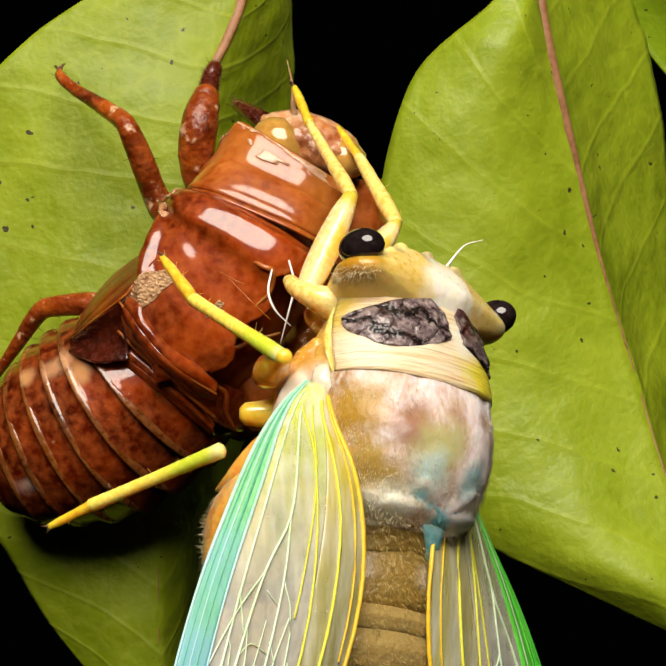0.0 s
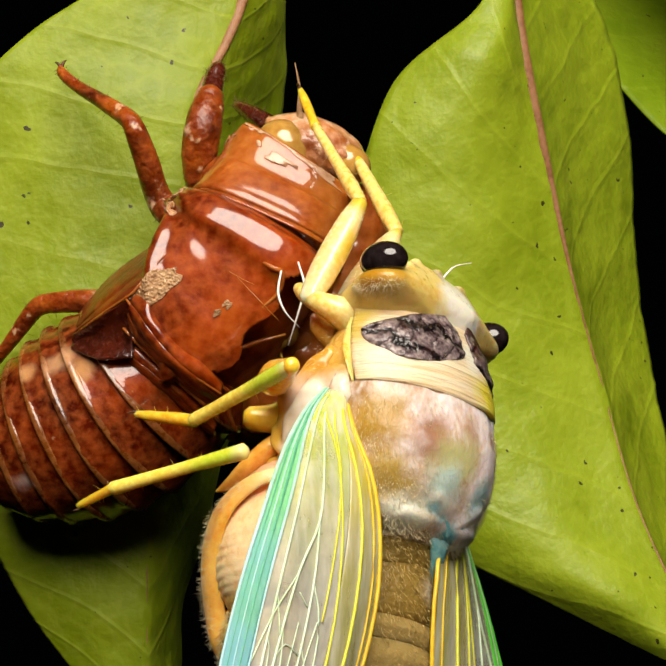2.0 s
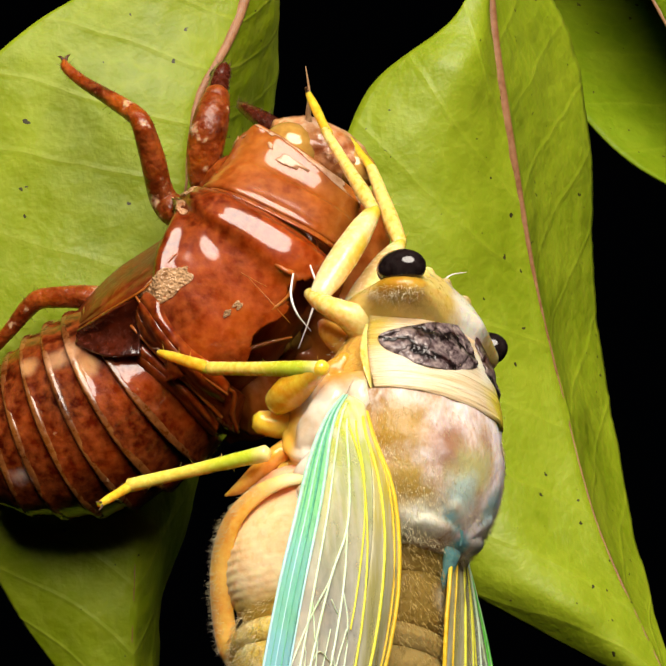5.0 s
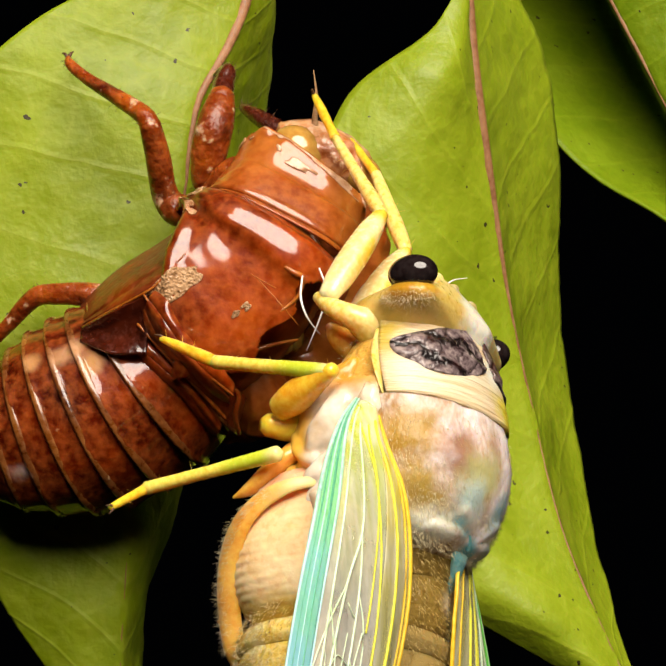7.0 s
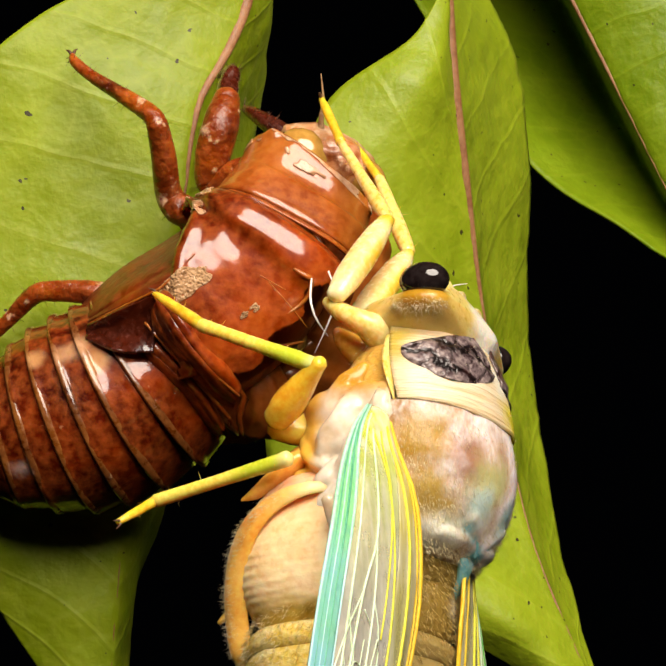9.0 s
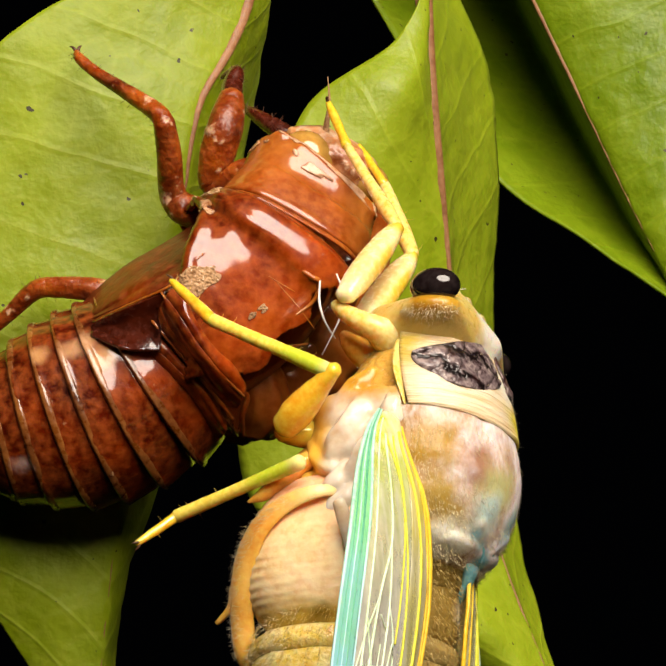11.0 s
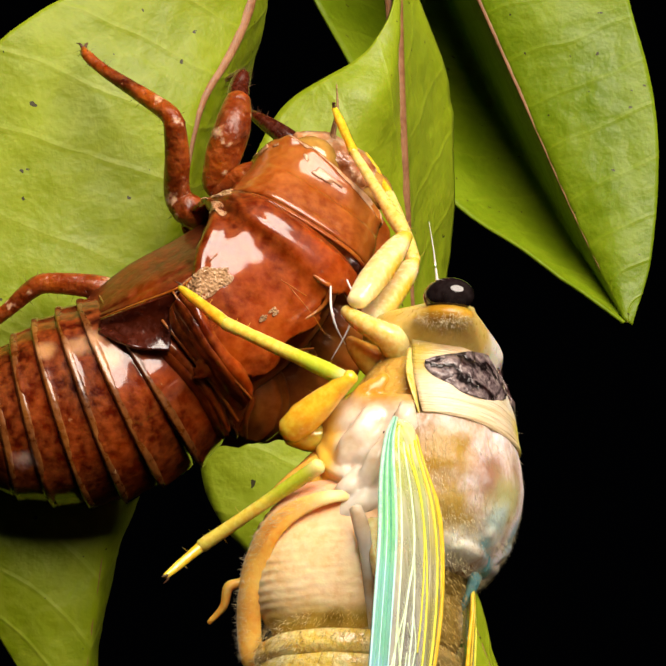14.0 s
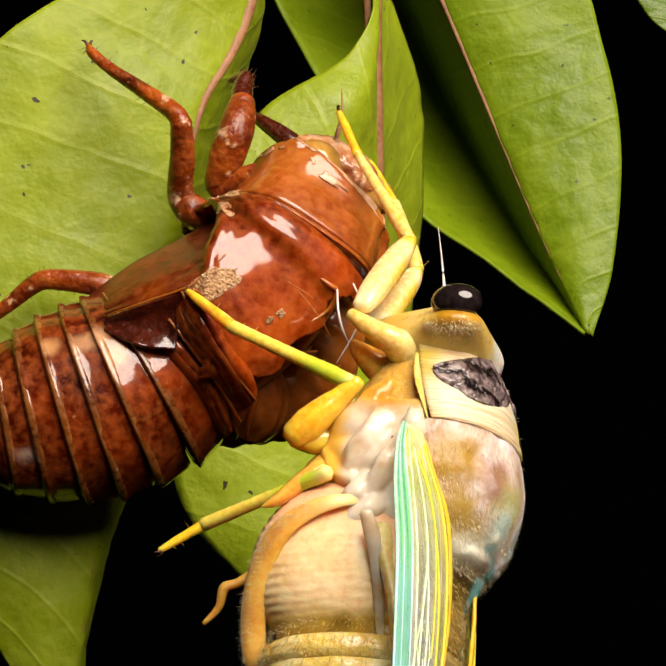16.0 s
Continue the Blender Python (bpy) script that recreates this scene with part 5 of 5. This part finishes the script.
limb("hind_foot_behind", cl((2.49, -13.94, -15.37), (2.20, -14.61, -16.39), (1.92, -15.02, -17.20), (2.18, -16.20, -17.58), (2.10, -17.26, -18.50)), [0.4, 0.3, 0.34, 0.26, 0.16], ORANGE, cicada, label="brown foot hanging behind")
part("antenna", tube(((6.33, 4.17, -5.75), (6.87, 5.25, -5.24), (7.44, 5.90, -4.97), (8.34, 6.30, -4.40)), [0.11, 0.07, 0.045, 0.02], seg=8), SILK, cicada, "short pale bristle antenna")

# down on the back and rings
rng = random.Random(11)
roots = []
for _ in range(5200):
    y, th = -8.0 - 8.0 * rng.random() ** 0.6, rng.uniform(-1.3, 1.3)
    p = back(y, th, 0.3)
    roots.append((p, p - Vector((0, y, -4))))
tagged(part("down", hairs(bmesh.new(), roots, 0.5, 0.014, (0, -1.7, 0), 0.5, rng), DOWN, cicada, "silvery golden down"), kind="stuff")
roots = []
for _ in range(7000):
    v, th = rng.uniform(0.0, 0.8), rng.uniform(-2.9, 2.9)
    p = belly(v, th, 0.1)
    roots.append((p, p - Vector((0, p.y, -6))))
tagged(part("down", hairs(bmesh.new(), roots, 0.7, 0.017, (0, -1.3, 0), 0.6, rng), DOWN_BROWN, cicada, "golden-brown down"), kind="stuff")


roots = []
for _ in range(800):  # head, mostly under the eyes and behind
    d = Vector((rng.uniform(-1, 1), rng.uniform(-1, 0.5), rng.uniform(-1, 1))).normalized()
    roots.append((Vector((-0.4 + 4.7 * d.x, -0.8 + 1.9 * d.y, -2.5 + 2.7 * d.z)), d))
for _ in range(350):  # fringe under the eyes
    d = Vector((-rng.uniform(0.2, 1), rng.uniform(-0.9, -0.1), rng.uniform(-1, 1))).normalized()
    roots.append((Vector((-5.35 + 1.85 * d.x, -0.8 + 0.95 * d.y, -0.8 + 2.0 * d.z)), d))
for _ in range(500):  # pronotum
    p = back(rng.uniform(-7.4, -2.4), rng.uniform(-1.9, 1.9), 0.15)
    roots.append((p, p - Vector((0, p.y, -4))))
for _ in range(2200):  # flaps at the belly
    v, a = rng.uniform(0.0, 0.5), rng.choice((-1, 1)) * rng.uniform(1.7, 3.0)
    p = belly(v, a, 0.2)
    roots.append((p, p - Vector((0, p.y, -6))))
FLAP = [(-7.90, -12.61, -6.90), (-8.10, -13.29, -9.03), (-7.90, -14.48, -10.70), (-7.24, -16.01, -11.84), (-6.42, -17.89, -12.53), (-5.47, -19.73, -12.87), (-4.61, -21.78, -12.85)]
for _ in range(1300):  # fringe of the flaps
    p = Vector(along(FLAP, rng.random())) + Vector((rng.uniform(-0.3, 0.1), rng.uniform(-0.3, 0.3), rng.uniform(-0.7, 0.2)))
    roots.append((p, (-0.6, 0.2, -1.0)))
tagged(part("down", hairs(bmesh.new(), roots, 0.5, 0.013, (0, -0.5, 0), 0.7, rng), DOWN, cicada, "fine pale down"), kind="stuff")


# ---- moving limbs: built along their own +y, then keyed joint to joint ----
def straight(name, length, rads, material, label, seed, bits=18):
    n = len(rads)
    return limb(name, [(0, length * i / (n - 1), 0) for i in range(n)], rads, material, cicada, bits, (0, 0, 1), label, seed, LEG_ORANGE)


def thigh(name, length, rads, label, seed, bits):
    """A slab-sided front thigh that starts behind its hip."""
    n = len(rads)
    return part(name, tube([(0, -1.3 + (length + 1.3) * i / (n - 1), 0) for i in range(n)], rads, side=(1, 0, 0), seg=24, per=6,
                shape=lambda v, th: (abs(math.cos(th)) ** 2.6 + abs(math.sin(th)) ** 2.6) ** (-1 / 2.6) * 0.86 * (1 + 0.03 * noise.noise(Vector((math.cos(th), math.sin(th), v * 6 + seed))))), THIGH, cicada, label)


MID_KNEE_TO_ANKLE, MID_FOOT = 9.6, 4.6
mid_femur = straight("middle_femur", 5.4, [(0.85, 0.85), (1.05, 1.1), (0.92, 0.95), (0.66, 0.7), (0.46, 0.48)], LEG_ORANGE, "amber-yellow thigh", 31, 8)
mid_tibia = straight("middle_tibia", MID_KNEE_TO_ANKLE, [0.5, 0.52, 0.46, 0.44, 0.42, 0.44], LEG_YELLOW, "yellow-green shin", 32)
mid_tarsus = straight("middle_tarsus", MID_FOOT, [0.4, 0.42, 0.36, 0.33, 0.2], LEG_ORANGE, "orange foot", 33)
HIND_KNEE_TO_ANKLE, HIND_FOOT = 9.6, 3.2
hind_tibia = straight("hind_tibia", HIND_KNEE_TO_ANKLE, [0.5, 0.46, 0.42, 0.40, 0.42, 0.44], LEG_YELLOW, "yellow shin with small spines", 34, 14)
hind_tarsus = straight("hind_tarsus", HIND_FOOT, [0.36, 0.3, 0.28, 0.2], LEG_ORANGE, "orange foot with dark claws", 35, 6)

front_femur = thigh("front_femur", 6.2, [(0.6, 0.75), (0.85, 1.0), (0.9, 1.1), (0.85, 1.06), (0.72, 0.92), (0.45, 0.6)], "thick cream thigh with yellow edge", 36, 0)
front_tibia = straight("front_tibia", 9.8, [0.42, 0.5, 0.42, 0.37, 0.34, 0.3], YELLOW, "yellow shin", 37, 16)
front_tarsus = straight("front_tarsus", 4.0, [0.36, 0.3, 0.32, 0.3, 0.2], LEG_ORANGE, "orange foot", 38, 0)
part("claw", tube([(0, 3.9, 0), (-0.35, 4.15, 0.1), (-0.6, 3.9, 0.25)], [0.13, 0.1, 0.03], seg=8), DARK_HAIR, front_tarsus, "dark hooked claw")
far_femur = thigh("front_femur", 6.0, [(0.8, 1.0), (0.9, 1.15), (0.9, 1.15), (0.85, 1.1), (0.7, 0.95), (0.4, 0.5)], "cream thigh behind", 39, 0)
far_tibia = straight("front_tibia", 7.6, [0.46, 0.55, 0.5, 0.44, 0.36], YELLOW, "yellow shin", 40, 12)
far_tarsus = straight("front_tarsus", 4.0, [0.32, 0.28, 0.3, 0.2], LEG_ORANGE, "orange foot", 41, 0)

claws(hind_tarsus, (0, 3.1, 0), ((0.28, 3.55, 0.1), (-0.28, 3.55, 0.1)), 0.12)
claws(mid_tarsus, (0, 4.5, 0), ((0.3, 5.0, 0.05), (-0.3, 5.0, 0.05)), 0.13)
feeler = part("antenna", tube([(0, 0, 0), (0.05, 1.2, 0), (0.0, 2.6, 0), (-0.25, 4.2, 0)], [0.13, 0.07, 0.045, 0.02], seg=8), SILK, cicada, "short pale bristle antenna")
FEELER = (-5.10, 1.50, -1.46)
FEELER_ROWS = [(0.0, (3.05, 4.87, -5.07)), (12.4, (3.05, 4.87, -5.07)), (13.2, (-2.95, 4.50, -3.06)), (13.8, (-6.54, 4.44, -1.49)), (14.5, (-6.54, 4.44, -1.49)), (16.0, (-5.95, 4.90, -1.64))]

# seconds, hip, knee, ankle and toe in the cicada's own space
MID_ROWS = [
    (0, (-6.68, -6.00, -8.09), (-9.10, -6.51, -3.73), (-9.79, -0.98, -11.55), (-10.03, 2.55, -14.48)),
    (0.5, (-6.59, -5.94, -8.23), (-9.14, -6.38, -3.97), (-8.72, -2.27, -12.64), (-9.57, 1.32, -15.42)),
    (1, (-6.67, -5.77, -8.17), (-9.14, -6.58, -3.91), (-8.63, -2.70, -12.68), (-9.63, 0.50, -15.81)),
    (1.6, (-6.70, -5.76, -8.19), (-9.16, -6.56, -3.93), (-8.38, -3.26, -12.91), (-9.62, 0.01, -15.91)),
    (1.8, (-6.99, -5.96, -8.18), (-9.52, -6.48, -3.89), (-8.42, -3.29, -12.87), (-9.01, -0.06, -16.08)),
    (2, (-7.17, -6.23, -8.06), (-10.07, -6.91, -4.04), (-7.99, -7.98, -13.36), (-8.42, -6.85, -17.79)),
    (2.2, (-6.79, -6.14, -8.29), (-9.17, -6.36, -3.92), (-7.81, -4.77, -13.29), (-8.26, -2.81, -17.41)),
    (2.5, (-6.26, -5.94, -8.68), (-8.69, -6.20, -4.30), (-7.25, -4.08, -13.55), (-7.78, -2.09, -17.67)),
    (3.5, (-6.18, -6.70, -9.18), (-8.26, -5.94, -4.70), (-6.63, -3.74, -13.91), (-6.91, -1.60, -17.95)),
    (4.2, (-6.70, -6.89, -8.82), (-8.78, -6.27, -4.32), (-7.11, -3.99, -13.51), (-7.10, -2.05, -17.70)),
    (6.3, (-6.37, -6.89, -9.01), (-8.56, -6.09, -4.59), (-7.02, -4.01, -13.84), (-6.73, -2.12, -18.02)),
    (7, (-6.56, -6.99, -9.24), (-8.43, -6.02, -4.70), (-7.05, -3.40, -13.82), (-7.20, -1.22, -17.87)),
    (7.5, (-7.18, -7.35, -9.00), (-9.00, -6.21, -4.47), (-8.49, -3.36, -13.62), (-8.40, -0.75, -17.43)),
    (8, (-6.96, -7.24, -9.47), (-8.70, -5.85, -4.99), (-7.74, -2.25, -13.83), (-7.81, 0.58, -17.48)),
    (8.5, (-7.08, -7.58, -9.72), (-9.02, -5.58, -5.58), (-8.64, -1.45, -14.23), (-8.54, 1.31, -17.94)),
    (9.2, (-7.17, -7.66, -9.86), (-9.32, -5.38, -5.96), (-8.73, -1.24, -14.59), (-8.53, 1.52, -18.25)),
    (11.3, (-6.97, -7.94, -9.95), (-8.64, -5.35, -6.02), (-8.47, -0.78, -14.47), (-8.13, 2.47, -17.69)),
    (12.5, (-7.09, -7.92, -10.22), (-8.57, -5.25, -6.27), (-8.07, -0.67, -14.69), (-7.74, 2.58, -17.95)),
    (13, (-6.95, -7.99, -10.21), (-8.13, -5.23, -6.21), (-7.66, -0.61, -14.61), (-7.13, 2.32, -18.10)),
    (14.5, (-7.08, -7.95, -10.36), (-7.75, -5.06, -6.33), (-7.23, -0.47, -14.74), (-6.63, 2.50, -18.20)),
    (16, (-6.37, -7.91, -10.63), (-6.51, -4.69, -6.68), (-5.67, -0.08, -15.07), (-4.85, 2.90, -18.48)),
]
HIND_ROWS = [
    (0, (-8.75, -10.94, -9.55), (-11.42, -13.21, -18.49), (-12.42, -14.21, -21.14)),
    (0.5, (-8.65, -10.94, -9.77), (-10.79, -12.86, -18.92), (-12.25, -14.02, -21.26)),
    (1.5, (-8.25, -10.78, -9.45), (-10.52, -12.41, -18.64), (-11.49, -13.44, -21.29)),
    (1.8, (-8.45, -10.80, -9.01), (-10.66, -12.76, -18.14), (-11.74, -13.37, -20.87)),
    (2, (-8.50, -10.97, -8.67), (-9.72, -12.07, -18.13), (-9.36, -12.52, -21.06)),
    (3.5, (-7.62, -10.36, -9.21), (-8.57, -11.44, -18.70), (-8.12, -11.73, -21.64)),
    (4.2, (-7.93, -10.65, -8.56), (-8.86, -11.64, -18.07), (-11.32, -13.35, -18.29)),
    (6.3, (-7.66, -10.46, -8.67), (-7.88, -11.20, -18.23), (-10.19, -13.04, -18.81)),
    (7, (-7.71, -10.43, -8.55), (-7.58, -11.27, -18.10), (-9.87, -13.01, -18.97)),
    (7.3, (-8.05, -10.62, -8.28), (-7.81, -11.87, -17.80), (-10.05, -13.66, -18.72)),
    (7.5, (-8.24, -10.75, -8.07), (-8.17, -12.62, -17.49), (-9.77, -14.70, -18.93)),
    (8, (-7.91, -10.58, -8.32), (-7.49, -11.97, -17.81), (-9.44, -13.74, -19.25)),
    (9.2, (-8.06, -10.61, -8.32), (-7.69, -12.10, -17.79), (-9.78, -13.91, -18.96)),
    (11.3, (-7.88, -10.61, -8.21), (-5.88, -12.72, -17.37), (-7.33, -14.64, -19.18)),
    (12.5, (-7.87, -10.60, -8.19), (-5.59, -12.81, -17.26), (-7.08, -14.62, -19.14)),
    (13.5, (-7.67, -10.57, -8.20), (-5.51, -12.87, -17.27), (-7.15, -14.69, -19.01)),
    (13.7, (-7.76, -10.59, -8.11), (-5.89, -13.28, -17.12), (-7.56, -15.17, -18.75)),
    (14, (-7.86, -10.56, -7.87), (-5.36, -14.43, -16.30), (-6.73, -16.56, -17.91)),
    (14.3, (-7.70, -10.57, -7.84), (-4.33, -12.81, -16.54), (-4.67, -14.98, -18.94)),
    (14.5, (-7.68, -10.57, -7.95), (-4.45, -12.94, -16.67), (-4.80, -15.04, -19.03)),
    (16, (-6.97, -10.48, -8.08), (-3.81, -12.49, -16.92), (-4.26, -14.17, -19.53)),
]
FRONT_ROWS = [
    (0, (-5.01, 0.30, -5.96), (-3.14, 6.07, -4.68), (-1.25, 13.42, -10.89), (-0.79, 16.80, -12.99)),
    (1.5, (-5.00, 0.60, -6.03), (-3.19, 6.33, -4.48), (-1.16, 13.80, -10.46), (-0.85, 17.24, -12.51)),
    (2, (-5.87, 0.29, -5.70), (-4.14, 5.99, -3.99), (-1.79, 13.53, -9.80), (-1.14, 16.96, -11.78)),
    (3.5, (-5.19, 0.93, -6.33), (-3.02, 6.48, -4.65), (-0.70, 14.19, -10.25), (-0.14, 17.66, -12.16)),
    (7, (-5.54, 1.22, -6.07), (-2.79, 6.60, -4.68), (0.24, 14.22, -10.03), (0.36, 17.77, -11.85)),
    (9, (-5.95, 1.32, -6.01), (-2.95, 6.59, -4.72), (0.27, 14.19, -9.97), (0.52, 17.80, -11.70)),
    (12.5, (-5.81, 1.54, -6.04), (-2.33, 6.50, -4.69), (0.85, 14.28, -9.74), (1.34, 17.86, -11.42)),
    (16, (-5.05, 1.74, -6.28), (-1.69, 6.71, -4.68), (1.89, 14.55, -9.33), (2.52, 18.16, -10.97)),
]
FAR_ROWS = [
    (0, (-1.05, 1.44, -6.58), (2.44, 6.29, -6.42), (3.21, 12.42, -10.88), (3.61, 15.45, -13.46)),
    (1.5, (-0.96, 1.82, -6.44), (2.44, 6.76, -6.17), (3.34, 12.99, -10.45), (3.77, 16.13, -12.91)),
    (3.5, (-0.99, 1.74, -6.45), (2.38, 6.67, -5.98), (3.86, 13.20, -9.61), (4.60, 16.25, -12.06)),
    (7, (-1.18, 1.23, -6.50), (2.17, 6.14, -5.63), (3.73, 12.82, -8.91), (4.26, 16.00, -11.27)),
    (9, (-1.65, 1.34, -6.52), (1.75, 6.18, -5.51), (3.66, 12.77, -8.81), (4.22, 15.96, -11.14)),
    (12.5, (-1.65, 1.58, -6.66), (1.71, 6.40, -5.42), (4.53, 12.74, -8.50), (5.00, 16.15, -10.56)),
    (16, (-0.82, 1.90, -6.58), (2.84, 6.45, -5.29), (6.27, 12.72, -7.82), (6.66, 16.15, -9.81)),
]
CICADA_ROWS = [
    (0, 9.460, -26.952, 1.999, 79.16, 18.45, 51.50),
    (0.5, 9.451, -27.059, 1.896, 78.91, 18.82, 51.54),
    (1, 9.307, -26.925, 1.769, 78.37, 19.01, 51.69),
    (1.5, 9.218, -27.003, 1.744, 78.30, 18.87, 52.08),
    (2, 8.966, -25.464, 1.210, 81.01, 20.22, 57.23),
    (2.5, 9.073, -26.564, 1.207, 80.22, 20.31, 56.94),
    (3, 9.003, -26.605, 1.193, 80.53, 20.19, 57.45),
    (3.5, 8.889, -26.433, 1.162, 80.60, 20.14, 57.98),
    (4, 8.755, -25.681, 1.130, 80.89, 20.06, 58.50),
    (6.5, 8.345, -26.150, 1.231, 80.41, 19.31, 58.31),
    (7, 8.270, -26.100, 1.200, 80.46, 19.28, 57.99),
    (7.5, 8.208, -25.353, 1.151, 81.08, 19.00, 58.51),
    (8, 8.136, -25.899, 1.144, 80.76, 18.88, 57.89),
    (8.5, 8.071, -25.845, 1.128, 80.70, 18.75, 57.72),
    (9, 8.015, -25.797, 1.113, 80.65, 18.63, 57.74),
    (11.5, 7.666, -25.962, 1.094, 80.70, 18.06, 57.86),
    (12, 7.592, -25.845, 1.099, 80.75, 18.03, 58.34),
    (12.5, 7.486, -25.804, 1.112, 81.05, 17.87, 59.02),
    (13, 7.387, -25.872, 1.160, 80.94, 17.59, 59.16),
    (13.5, 7.311, -25.945, 1.125, 80.89, 17.58, 59.27),
    (14, 7.268, -25.645, 1.085, 81.08, 17.49, 59.47),
    (14.5, 7.195, -25.844, 1.040, 80.82, 17.62, 59.10),
    (15, 7.063, -25.955, 1.082, 80.91, 17.27, 59.52),
    (15.5, 6.945, -26.093, 1.048, 80.86, 17.46, 59.74),
    (16, 6.755, -26.419, 1.088, 81.02, 17.06, 60.18),
]


def between(a, b):
    """The pose of a limb at joint a that points to b."""
    y = (Vector(b) - Vector(a)).normalized()
    x = y.cross(Vector((0, 0, 1))).normalized()
    return Matrix.Translation(metres(a)) @ Matrix((x, y, x.cross(y))).transposed().to_4x4()


def motions():
    walk(feeler, [(t, between(FEELER, tip)) for t, tip in FEELER_ROWS])
    walk(cicada, [(t, pose(x * MM, y * MM, z * MM, rx, ry, rz)) for t, x, y, z, rx, ry, rz in CICADA_ROWS])
    walk(mid_femur, [(t, between(hip, knee)) for t, hip, knee, ankle, toe in MID_ROWS])
    walk(mid_tibia, [(t, between(knee, ankle)) for t, hip, knee, ankle, toe in MID_ROWS])
    walk(mid_tarsus, [(t, between(ankle, toe)) for t, hip, knee, ankle, toe in MID_ROWS])
    for rows, limbs in ((FRONT_ROWS, (front_femur, front_tibia, front_tarsus)), (FAR_ROWS, (far_femur, far_tibia, far_tarsus))):
        for k, ob in enumerate(limbs):
            walk(ob, [(row[0], between(row[1 + k], row[2 + k])) for row in rows])
    walk(hind_tibia, [(t, between(knee, ankle)) for t, knee, ankle, toe in HIND_ROWS])
    walk(hind_tarsus, [(t, between(ankle, toe)) for t, knee, ankle, toe in HIND_ROWS])


motions()
